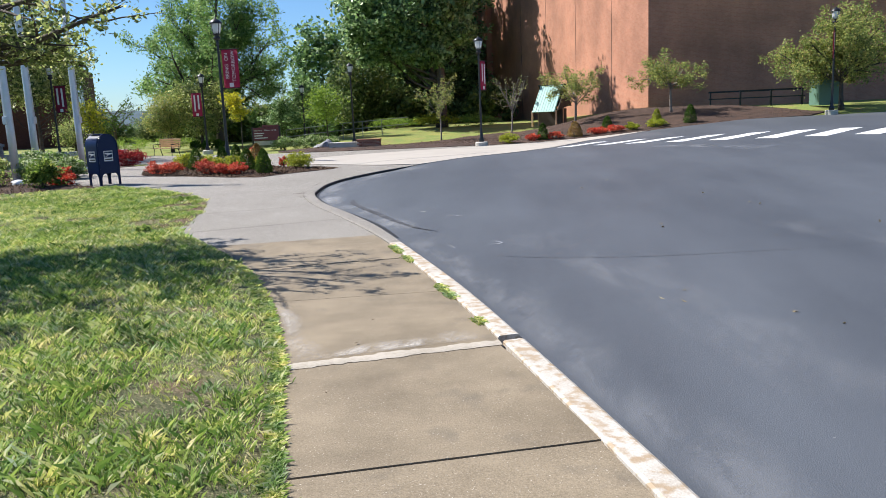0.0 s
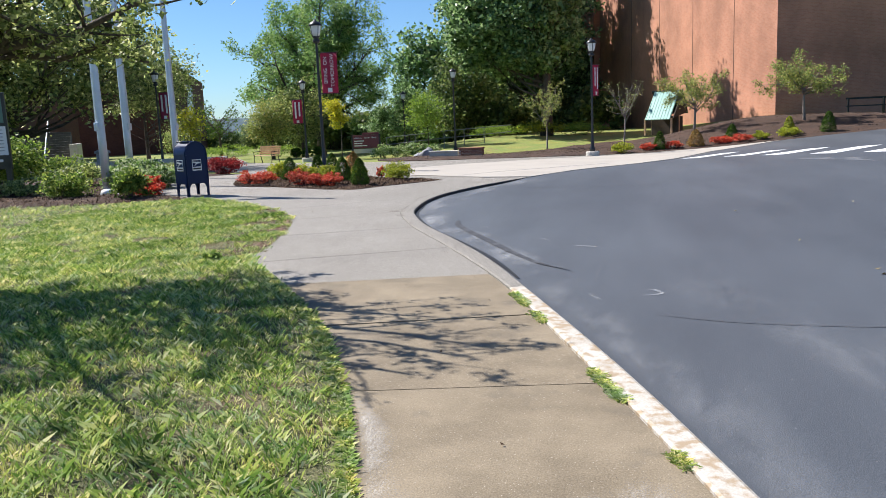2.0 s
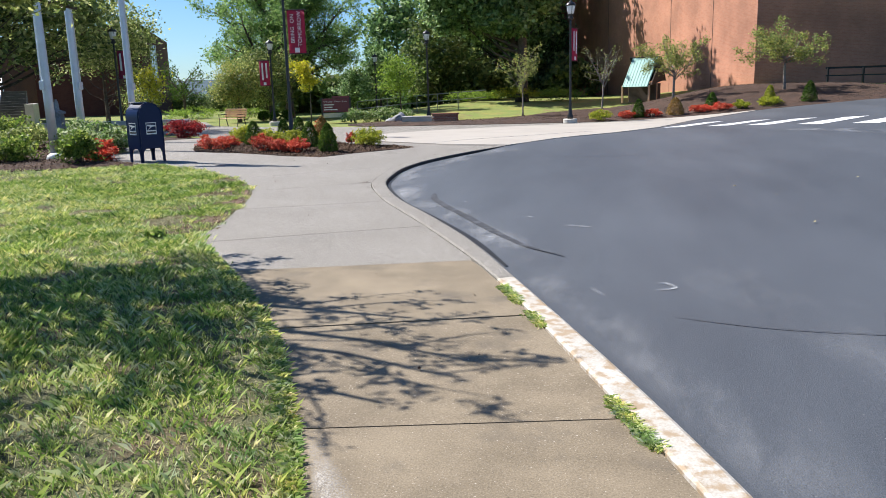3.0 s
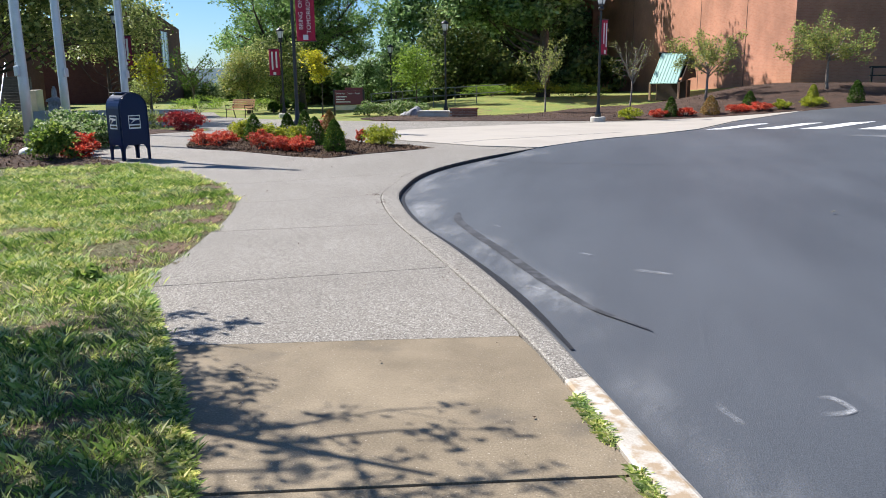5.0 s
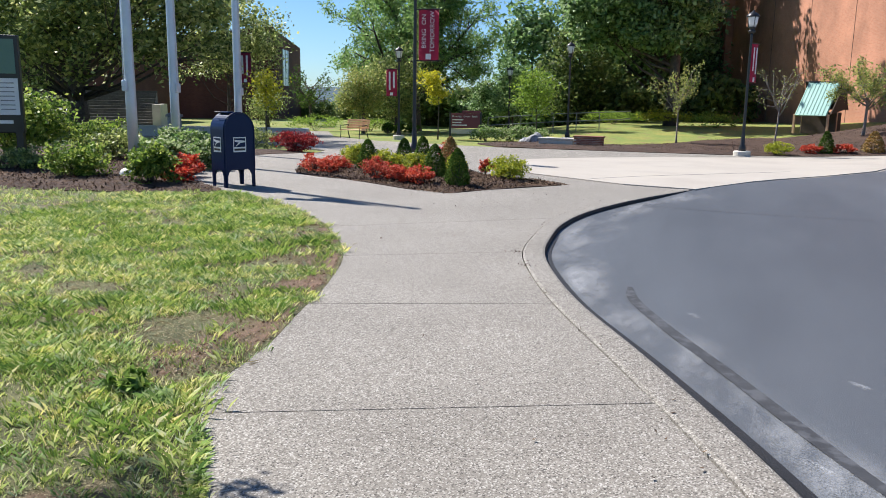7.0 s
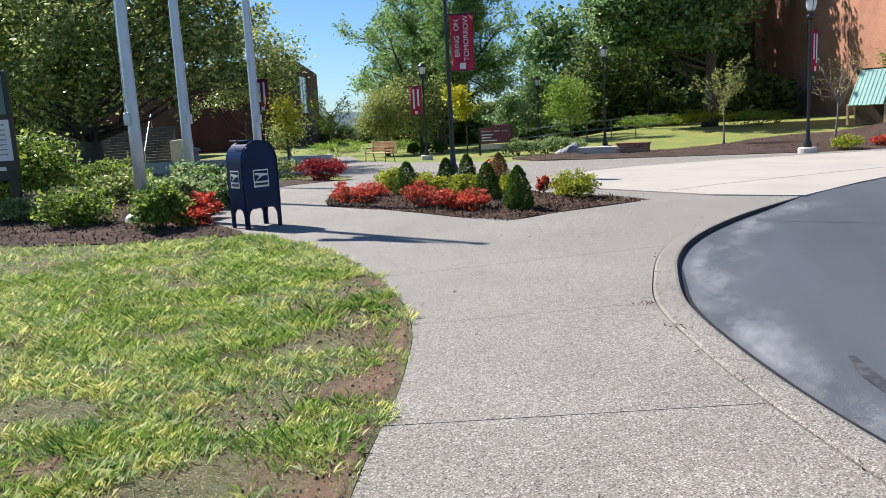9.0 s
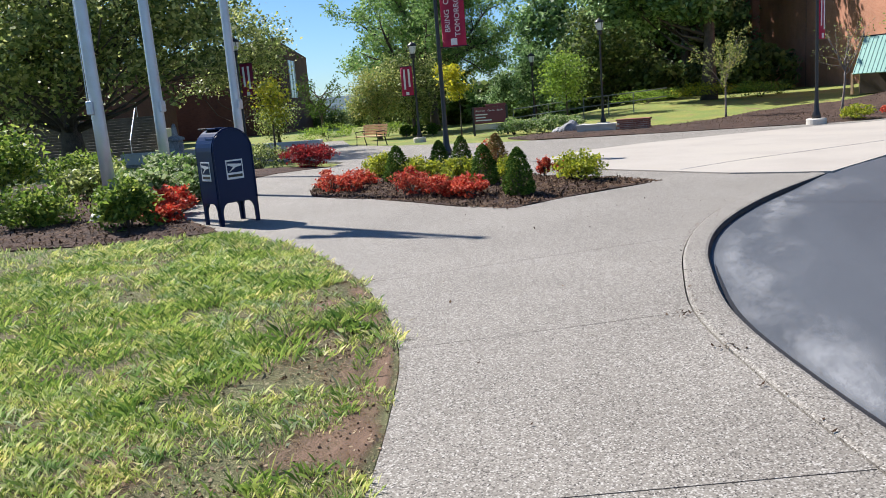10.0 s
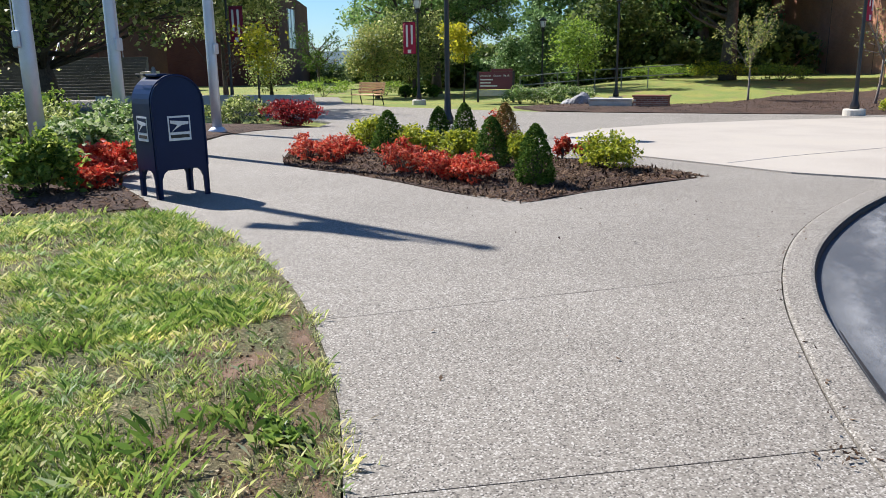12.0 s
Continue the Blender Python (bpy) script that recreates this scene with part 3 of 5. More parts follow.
# crosswalk bars
for a, b, c, d in (((2.65, 28.6), (3.2, 28.5), (4.75, 31.0), (4.2, 31.0)), ((3.92, 28.2), (4.5, 28.0), (6.1, 30.2), (5.57, 30.2)), ((4.95, 27.6), (5.54, 27.3), (7.35, 29.6), (6.7, 29.6)), ((6.15, 26.75), (6.7, 26.35), (8.65, 28.9), (8.0, 28.9)), ((7.41, 26.1), (7.95, 25.7), (9.98, 28.25), (9.3, 28.3)), ((8.69, 25.4), (9.2, 24.95), (11.29, 27.6), (10.65, 27.7)), ((10.01, 24.95), (10.5, 24.5), (12.55, 27.1), (11.95, 27.3)), ((11.3, 24.5), (11.8, 24.0), (13.8, 26.5), (13.25, 26.8)), ((12.6, 24.0), (13.1, 23.5), (15.1, 26.0), (14.5, 26.3))):
    structure(sheet("crosswalk_bar", [a, b, c, d], M_crossing, 0.004, 0.004, 1.0, road_drop), "worn white painted crosswalk bar on asphalt", "road marking")


def streak(name, line, width, material, lift, label, top=None, cat="mark"):
    """A flat mark along a line, tapering at both ends."""
    l = smooth_line(line, 6)
    n = len(l)
    lo, hi = [], []
    for i, (x, y) in enumerate(l):
        a, b = np.array(l[max(0, i - 1)]), np.array(l[min(n - 1, i + 1)])
        d = (b - a) / np.linalg.norm(b - a)
        w = width * (0.12 + 0.88 * min(1, 0.35 + 6 * i / n, 2 * (n - 1 - i) / n)) * 0.5
        lo.append((x - d[1] * w, y + d[0] * w))
        hi.append((x + d[1] * w, y - d[0] * w))
    bm = bmesh.new()
    rows = [[bm.verts.new((*q, at_land(*q) + lift + (top(*q) if top else 0))) for q in pair] for pair in zip(hi, lo)]
    for r0, r1 in zip(rows, rows[1:]):
        bm.faces.new((r0[0], r1[0], r1[1], r0[1]))
    ob = finish(name, bm, material)
    return structure(ob, label, cat)


streak("skid_mark", [(-1.50, 13.88), (-1.40, 13.4), (-1.05, 12.6), (-0.66, 11.81), (-0.30, 11.04), (-0.03, 10.5), (0.19, 10.12), (0.38, 9.9), (0.56, 9.7)], 0.095, M_skid, 0.008, "dark curved tyre mark on the asphalt", road_drop)
streak("crack", [(1.35, 7.95), (2.0, 7.75), (3.0, 7.72), (4.2, 7.9), (6.0, 8.3)], 0.012, M_mark, 0.007, "thin dark crack line in the asphalt", road_drop)
streak("crack", [(-2.35, 19.75), (-0.6, 19.45), (1.4, 19.5), (4.0, 20.0)], 0.018, M_mark, 0.007, "thin dark seam in the asphalt", road_drop)
for line, w in (([(1.27, 8.84), (1.36, 8.87), (1.43, 8.80), (1.46, 8.68), (1.38, 8.60), (1.27, 8.56)], 0.05), ([(0.88, 8.68), (0.89, 8.57), (0.96, 8.43)], 0.05), ([(0.02, 11.98), (0.17, 11.84)], 0.08), ([(-0.28, 10.70), (-0.14, 10.56)], 0.07), ([(-0.9, 13.2), (-0.83, 13.05)], 0.06), ([(0.5, 11.4), (0.8, 11.25)], 0.1)):
    dust(smooth_line(line, 5) if len(line) > 2 else line, w, w, 40, 1.2, None, road_drop, "scuff_mark", "small pale patchy scuff on the asphalt", "mark")
# narrow dark line drawn just off the kerb's foot
streak("gutter_stain", [(q[0] + 0.035, q[1] + 0.015) for q in KERB_OUT if 9.0 < q[1] < 16.5], 0.06, M_sealer, 0.009, "dark line along the foot of the kerb", road_drop)


def repair_strip(a, b, width, seed):
    """A trowelled strip of cement with ragged edges, feathered to the slab."""
    a, b = np.array(a), np.array(b)
    d = (b - a) / np.linalg.norm(b - a)
    nrm, n = np.array([-d[1], d[0]]), 70
    bm = bmesh.new()
    rows = []
    for i in range(n + 1):
        u = i / n
        q = a + (b - a) * u
        lo = width * (0.5 + 0.22 * noise.noise((u * 9, seed, 0)) + 0.16 * noise.noise((u * 31, seed, 2)))
        hi = width * (0.5 + 0.45 * u * noise.noise((u * 5, seed, 5)) + 0.25 * noise.noise((u * 24, seed, 7)))
        rows.append([bm.verts.new((*(q + nrm * w), z)) for w, z in ((-lo, 0.002), (-lo * 0.6, 0.007), (hi * 0.6, 0.007), (hi, 0.002))])
    for r0, r1 in zip(rows, rows[1:]):
        for k in range(3):
            bm.faces.new((r0[k], r1[k], r1[k + 1], r0[k + 1]))
    structure(finish("cement_patch", bm, M_patch, smooth=True), "white cement repair strip across the footpath", "repair")


repair_strip((0.25, 4.29), (1.56, 4.78), 0.12, 3.0)
dust([(0.26, 4.32), (0.10, 4.72), (-0.08, 5.2), (-0.24, 5.6), (-0.4, 5.95)], 0.24, 0.1, 60, 0.65, M_cement, lambda x, y: 0.0, "cement_patch", "flaking white cement smear along the lawn", "repair")

dust([(1.5, 4.83), (1.1, 4.69), (0.7, 4.52), (0.3, 4.36)], 0.30, 0.12, 60, 0.85, M_cement, lambda x, y: 0.0, "cement_patch", "thin pale cement smear across the footpath", "repair")

# mulch beds
BED = [(-9.75, 21.9), (-9.35, 21.3), (-8.7, 20.95), (-7.86, 20.66), (-7.0, 20.2), (-6.3, 19.76), (-5.3, 19.28), (-4.81, 20.2), (-4.3, 20.9), (-3.92, 21.4), (-3.66, 21.75), (-4.6, 22.45), (-5.74, 22.95), (-6.8, 24.3), (-7.8, 26.2), (-9.0, 26.6), (-10.3, 25.2), (-10.4, 23.3)]
SIDE_BED = [(-8.75, 17.98), (-9.2, 17.55), (-10.0, 17.15), (-11.0, 16.85), (-14, 16.35), (-22, 15.65), (-30, 17), (-30, 25), (-20, 26.5), (-14.5, 29.0), (-12.95, 28.3), (-13.55, 26.6), (-13.35, 25.2), (-12.45, 23.0), (-11.5, 20.95), (-10.85, 19.75), (-10.15, 19.0), (-9.35, 18.45)]
BANK = [(-12.0, 41.5), (-9.9, 38.3), (-6, 37.75), (-2, 37.85), (0, 38.0), (4, 39.0), (7.6, 39.15), (9.9, 39.5), (12.3, 40.0), (15.2, 40.6), (16.5, 42.0), (14, 45.5), (11, 49), (8.6, 50.4), (6, 51.0), (3, 51.2), (0, 51), (-2.5, 49.5), (-5.0, 45.6), (-6.6, 42.8), (-7.5, 42), (-9, 44)]


def mound(outline, high):
    o = np.array(outline)
    def top(x, y):
        d = min(float(np.linalg.norm(np.array([x, y]) - a - np.clip(np.dot(np.array([x, y]) - a, b - a) / np.dot(b - a, b - a), 0, 1) * (b - a))) for a, b in zip(o, np.roll(o, -1, 0)))
        return high * float(sm(0, 0.9, d)) + 0.03 * noise.noise((x * 2.2, y * 2.2, 0))
    return top


for nm, o, hi, lab, st in (("planting_bed", BED, 0.05, "brown bark mulch bed ringed by paving", 0.4), ("planting_bed", SIDE_BED, 0.07, "brown bark mulch bed beside the lawn", 0.6), ("planting_bed", BANK, 0.12, "brown mulch bank below the brick hall", 1.0)):
    structure(sheet(nm, o, M_mulch, 0.008, 0.1, st, mound(o, hi)), lab, "planting bed")


def scatter(outline, n, rng, keep=None):
    o = np.array(outline)
    out = np.empty((0, 2))
    while len(out) < n:
        q = rng.uniform(o.min(0), o.max(0), (n * 2, 2))
        q = q[inside(q[:, 0], q[:, 1], outline)]
        if keep is not None:
            q = q[keep(q[:, 0], q[:, 1])]
        out = np.concatenate([out, q])
    return out[:n]


for o, hi, n, lim in ((BED, 0.05, 12000, None), (SIDE_BED, 0.07, 9000, lambda x, y: (x > -17) & (y < 24)), (BANK, 0.12, 7000, None)):
    rng = np.random.default_rng(n)
    q = scatter(o, n, rng, lim)
    top = mound(o, hi)
    z = np.array([top(x, y) for x, y in q]) + lay(q[:, 0], q[:, 1]) + 0.028
    tagged(finish("mulch_chips", leaf_mesh(np.c_[q, z], 0.075, rng, 0.75, 0.35), M_chip), "loose brown bark chips on the bed", "mulch", kind="stuff")

# grass blades on the near lawn, thin over the bare patches
rng = np.random.default_rng(11)


def vnoise(x, y, s, seed):
    """Smooth noise on arrays, from a few turned waves."""
    r = np.random.default_rng(seed)
    v = np.zeros_like(x)
    for _ in range(9):
        a, ph, f = r.uniform(0, 6.283), r.uniform(0, 6.283), s * r.uniform(0.6, 1.9)
        v += np.sin(f * (x * np.cos(a) + y * np.sin(a)) + ph + 1.3 * np.sin(0.7 * f * (y * np.cos(a) - x * np.sin(a)) + ph * 2))
    return v / 3.0


def bare(x, y):
    """How bare the soil is: patches by the bend of the path and scattered ones."""
    b = np.clip(vnoise(x, y, 2.0, 5) - 0.75, 0, 1) * 0.9 * sm(9.5, 11.5, y)
    for cx, cy, rx, ry in ((-4.75, 13.9, 0.42, 0.65), (-3.95, 12.7, 0.3, 0.6), (-3.55, 11.4, 0.3, 0.7), (-3.6, 10.6, 0.35, 0.4), (-5.3, 14.9, 0.3, 0.35), (-4.4, 12.0, 0.35, 0.3)):
        b = np.maximum(b, 1.2 - (((x - cx) / rx) ** 2 + ((y - cy) / ry) ** 2) * 1.05)
    return np.clip(b, 0, 1)


def soil(cx, cy, rx, ry):
    """A blotch of bare earth that thins out at its rim."""
    bm = bmesh.new()
    cover = bm.loops.layers.float_color.new("cover")
    n, rows = 36, []
    mid = bm.verts.new((cx, cy, at_land(cx, cy) + 0.006))
    for s, k in ((0.5, 1.0), (0.85, 1.0), (1.25, 0.0)):
        row = []
        for i in range(n):
            a = 2 * math.pi * i / n
            rr = s * (1 + 0.5 * noise.noise((1.7 * math.cos(a) + cx, 1.7 * math.sin(a) + cy, 0)) + 0.25 * noise.noise((6 * math.cos(a) + cx, 6 * math.sin(a) + cy, 4)))
            x, y = cx + rx * rr * math.cos(a) - 0.35 * ry * rr * math.sin(a), cy + ry * rr * math.sin(a)
            row.append((bm.verts.new((x, y, at_land(x, y) + 0.006)), k))
        rows.append(row)
    for i in range(n):
        fan = [(mid, 1.0), rows[0][i], rows[0][(i + 1) % n]]
        quads = [[r0[i], r1[i], r1[(i + 1) % n], r0[(i + 1) % n]] for r0, r1 in zip(rows, rows[1:])]
        for q in [fan] + quads:
            f = bm.faces.new([v for v, _ in q])
            for lp, (_, k) in zip(f.loops, q):
                lp[cover] = (k, k, k, 1)
    structure(finish("soil_patch", bm, M_soilfade), "bare reddish soil patch in the lawn", "soil")


for spot in ((-4.85, 13.9, 0.30, 0.55), (-4.2, 12.75, 0.2, 0.45), (-3.85, 11.5, 0.16, 0.45), (-5.5, 14.75, 0.22, 0.25), (-5.7, 13.2, 0.3, 0.22), (-3.75, 10.7, 0.2, 0.3), (-4.9, 12.2, 0.3, 0.2), (-6.6, 14.9, 0.3, 0.2), (-5.2, 11.3, 0.3, 0.2)):
    soil(*spot)
dust([q for q in LEFT if 10.2 < q[1] < 16][::-1], 0.16, 0.2, 140, 1.0, M_soilfade, lambda x, y: 0.002, "soil_edge", "bare soil edge between lawn and path", "soil")


def blades(name, outline, tufts, per, tall, thin, seed, material, label, keep=None, flat=False, splay=0.024):
    """Blades in splayed tufts on the lawn."""
    rng = np.random.default_rng(seed)
    t = scatter(outline, tufts, rng, keep)
    ok = rng.uniform(size=len(t)) > bare(t[:, 0], t[:, 1]) * 0.84
    t = t[ok]
    size = np.repeat(np.clip(1 + 0.45 * rng.normal(size=len(t)) + 0.25 * vnoise(t[:, 0], t[:, 1], 3.0, 8), 0.4, 2.2), per)
    n = len(t) * per
    off = rng.normal(size=(n, 2)) * splay * size[:, None]
    q = np.repeat(t, per, 0) + off
    an = np.arctan2(-off[:, 0], off[:, 1]) + rng.normal(size=n) * 0.9
    h = tall * rng.uniform(0.5, 1.25, n) * size
    lean = rng.uniform(0.15, 1.2, n) if not flat else rng.uniform(2, 6, n)
    if flat:
        h = h * 0.2
    w = thin * rng.uniform(0.7, 1.4, n)
    base = np.c_[q, lay(q[:, 0], q[:, 1]) - 0.002]
    side = np.c_[np.cos(an), np.sin(an), 0 * an] * w[:, None]
    fwd = np.c_[-np.sin(an), np.cos(an), 0 * an]
    up = np.array([0, 0, 1.0])
    tip = base + fwd * (h * lean)[:, None] + up * (h * (1 if flat else 0.9))[:, None]
    mid = base + fwd * (h * lean * 0.35)[:, None] + up * (h * 0.6)[:, None]
    tagged(finish(name, quads_mesh(np.stack([base - side, base + side, mid + side * 0.8, tip], 1)), material), label, "grass", kind="stuff")


shady = lambda x, y: (x > -7.5) & (y > -1.0) & (y < 10.6)
open_part = lambda x, y: (x > -9.5) & (y >= 10.0) & (y < 18.2)
far_part = lambda x, y: (x > -15) & (x < -7) & (y > 7) & (y < 17.6)
GRASS = "uneven green and straw-coloured grass blades of the lawn"
clumped = lambda x, y: open_part(x, y) & (vnoise(x, y, 3.5, 21) + 0.6 * vnoise(x, y, 9.0, 22) > -0.35)
within_lawn = lambda x, y: inside(x + 0.16, y, lawn_outline)
tufty = lambda x, y: open_part(x, y) & within_lawn(x, y) & (vnoise(x, y, 2.6, 23) > 0.0)
shady_tufts = lambda x, y: shady(x, y) & within_lawn(x, y) & (vnoise(x, y, 3.0, 24) > -0.3)
rest_part = lambda x, y: (x > -24) & (y > -8) & ~shady(x, y) & ~open_part(x, y) & ~far_part(x, y)
blades("grass_blades", lawn_outline, 21000, 13, 0.040, 0.0024, 31, M_blade, GRASS, shady)
blades("grass_blades", lawn_outline, 11500, 14, 0.035, 0.0022, 32, M_blade, GRASS, clumped)
blades("grass_blades", lawn_outline, 6000, 10, 0.042, 0.0042, 33, M_blade, GRASS, far_part)
blades("grass_blades", lawn_outline, 10000, 8, 0.06, 0.0085, 36, M_blade, GRASS, rest_part)
CRAB = "coarse bright green grass tufts standing over the thin lawn"
blades("grass_tufts", lawn_outline, 1500, 34, 0.044, 0.0024, 37, M_tuft, CRAB, tufty, splay=0.036)
blades("grass_tufts", lawn_outline, 2800, 26, 0.046, 0.0026, 38, M_tuft, "coarse dark green grass tufts under the tree", shady_tufts, splay=0.036)
blades("dead_grass", lawn_outline, 7500, 8, 0.05, 0.002, 34, M_straw, "dry straw-coloured dead grass lying in the lawn", open_part, True)
blades("dead_grass", lawn_outline, 3000, 8, 0.05, 0.0018, 35, M_straw, "dry straw-coloured dead grass lying in the lawn", shady, True)

# crumbs of earth and bits of dead stalk on the bare soil
rng = np.random.default_rng(58)
q = scatter(lawn_outline, 26000, rng, open_part)
q = q[rng.uniform(size=len(q)) < 0.12 + 0.88 * bare(q[:, 0], q[:, 1])]
M_crumb = leaf_material("soil_crumbs", [(0.06, 0.036, 0.022), (0.13, 0.08, 0.05), (0.22, 0.15, 0.10), (0.40, 0.33, 0.24)], 0.9, 0.0)
tagged(finish("soil_crumbs", leaf_mesh(np.c_[q, lay(q[:, 0], q[:, 1]) + 0.009], 0.022, rng, 0.5, 0.7), M_crumb), "loose brown soil crumbs and stalks on the bare patches", "soil", kind="stuff")

# blades leaning over the path's edge and weeds in the joint along the painted kerb
def edge_blades(name, line, n, spread, tall, label, seed, gaps=None):
    rng = np.random.default_rng(seed)
    l = np.array(resample(line, line, 400)[0])
    i = rng.integers(0, 399, n)
    if gaps:
        i = i[vnoise(l[i, 0], l[i, 1], gaps, seed) > 0.1]
    n = len(i)
    q = l[i] + (l[i + 1] - l[i]) * rng.uniform(size=(n, 1)) + rng.normal(size=(n, 2)) * spread
    h = tall * rng.uniform(0.4, 1.3, n)
    an, lean, w = rng.uniform(0, 6.283, n), rng.uniform(0.3, 1.6, n), rng.uniform(0.0018, 0.004, n)
    base = np.c_[q, lay(q[:, 0], q[:, 1]) - 0.004]
    side = np.c_[np.cos(an), np.sin(an), 0 * an] * w[:, None]
    fwd = np.c_[-np.sin(an), np.cos(an), 0 * an]
    up = np.array([0, 0, 1.0])
    tip = base + fwd * (h * lean)[:, None] + up * (h * 0.6)[:, None]
    mid = base + fwd * (h * lean * 0.4)[:, None] + up * (h * 0.6)[:, None]
    tagged(finish(name, quads_mesh(np.stack([base - side, base + side, mid + side * 0.8, tip], 1)), M_blade), label, "grass", kind="stuff")


edge_blades("grass_fringe", [q for q in LEFT if 1.5 < q[1] < 10.0], 15000, 0.014, 0.040, "ragged grass fringe leaning over the path", 71)
edge_blades("kerb_weeds", [(q[0] - 0.015, q[1]) for q in KERB_IN if 4.95 < q[1] < 8.9], 12000, 0.016, 0.03, "small weeds in the joint beside the kerb", 72, 5.0)

# dry leaves on the paving and lawn
rng = np.random.default_rng(77)
q = np.concatenate([rng.normal(size=(70, 2)) * (0.9, 1.1) + (-3.9, 19.6), np.c_[rng.uniform(-4.6, 1.5, 50), rng.uniform(3, 18, 50)], np.c_[rng.uniform(-8, 0, 60), rng.uniform(4, 16, 60)]])
keepq = inside(q[:, 0], q[:, 1], [(2.3, 2.7), (0.9, 6.2), (-0.2, 9.4), (-2.8, 14.6), (-2.9, 17), (-2.5, 20), (-3.5, 21.5), (-5.3, 19), (-8, 20), (-8, 4)])
q = q[keepq]
tagged(finish("fallen_leaves", leaf_mesh(np.c_[q, lay(q[:, 0], q[:, 1]) + 0.014], 0.026, rng, 0.9, 0.6), M_chip), "scattered dry brown leaves on the ground", "leaves", kind="stuff")
l = np.array([p for p in KERB_IN if 9.5 < p[1] < 19])
q = l[rng.integers(0, len(l), 60)] + rng.normal(size=(60, 2)) * (0.03, 0.12)
q = np.concatenate([q, np.array([-2.76, 14.72]) + rng.normal(size=(22, 2)) * (0.07, 0.05), np.array([-2.5, 14.1]) + rng.normal(size=(12, 2)) * (0.05, 0.06)])
tagged(finish("seam_litter", leaf_mesh(np.c_[q, lay(q[:, 0], q[:, 1]) + 0.018], 0.03, rng, 0.85, 0.4), M_chip), "small brown leaf litter caught along the kerb seam", "leaves", kind="stuff")
q = np.c_[rng.uniform(2.5, 9, 45), rng.uniform(4, 16, 45)]
tagged(finish("litter_bits", leaf_mesh(np.c_[q, lay(q[:, 0], q[:, 1]) - 0.012], 0.05, rng, 0.9, 0.7), M_straw), "small pale dry leaf bits on the asphalt", "leaves", kind="stuff")

# ---- plants ----
def tree(name, x, y, height, lumps, clusters, leaves, size, material, trunk=0.2, seed=0, bark=None, spread=0.55, label="", limbs=40, category="tree", group="", stem_top=0.8, slim=0.6):
    """A tapered trunk and limbs with clumps of leaves; lumps: (dx, dy, z, rx, ry, rz) of the crown's masses."""
    rng = np.random.default_rng(seed)
    t = thing(name, x, y, at_land(x, y) - 0.05, 0, label, category, group)
    bark = bark or M_bark
    vol = np.array([l[3] * l[4] * l[5] for l in lumps]) ** 0.8
    which = rng.choice(len(lumps), clusters, p=vol / vol.sum())
    d = rng.normal(size=(clusters, 3))
    d /= np.linalg.norm(d, axis=1, keepdims=True)
    L = np.array(lumps)[which]
    rad = rng.uniform(0.45, 1.0, clusters) ** 0.6 * (1 + 0.22 * rng.normal(size=clusters).clip(-1.2, 1.2))
    c = L[:, :3] + d * L[:, 3:] * rad[:, None]
    c[:, 2] = np.maximum(c[:, 2], 0.35)
    wob = rng.normal(size=(2, 2)) * height * 0.012
    spine = [((wob[0, 0] * math.sin(3 * u), wob[0, 1] * math.sin(2.3 * u), u * height * stem_top), trunk * (1.25 if u == 0 else 1 - 0.85 * u)) for u in np.linspace(0, 1, 7)]
    paths = [spine]
    for i in rng.choice(clusters, min(limbs, clusters), replace=False):
        tip = c[i]
        zb = max(height * 0.12, min(height * stem_top * 0.95, tip[2] - np.hypot(tip[0], tip[1]) * rng.uniform(0.5, 0.9)))
        u = zb / (height * stem_top)
        k = min(5, int(u * 6))
        a = np.array(spine[k][0]) + (np.array(spine[k + 1][0]) - spine[k][0]) * (u * 6 - k)
        r0 = trunk * (1 - 0.85 * u) * rng.uniform(0.18, 0.36)
        mid1 = a + (tip - a) * 0.35 + np.array([0, 0, -0.02 * height]) + rng.normal(size=3) * 0.02 * height
        mid2 = a + (tip - a) * 0.7 + rng.normal(size=3) * 0.02 * height
        paths.append([(tuple(a), r0), (tuple(mid1), r0 * 0.7), (tuple(mid2), r0 * 0.4), (tuple(tip), max(0.004, r0 * 0.12))])
        for _ in range(2):
            e = tip + rng.normal(size=3) * spread
            paths.append([(tuple(mid2), r0 * 0.3), (tuple((mid2 + e) / 2 + rng.normal(size=3) * 0.1 * spread), r0 * 0.18), (tuple(e), 0.004)])
    part("trunk", tubes(paths, 6), bark, t, smooth=True)
    per = leaves // clusters
    pts = np.repeat(c, per, 0) + rng.normal(size=(clusters * per, 3)) * spread * np.repeat(rng.uniform(0.6, 1.25, clusters), per)[:, None] * np.array([1, 1, 0.7])
    part("crown", leaf_mesh(pts, size, rng, 0.35, slim), material, t)
    return t


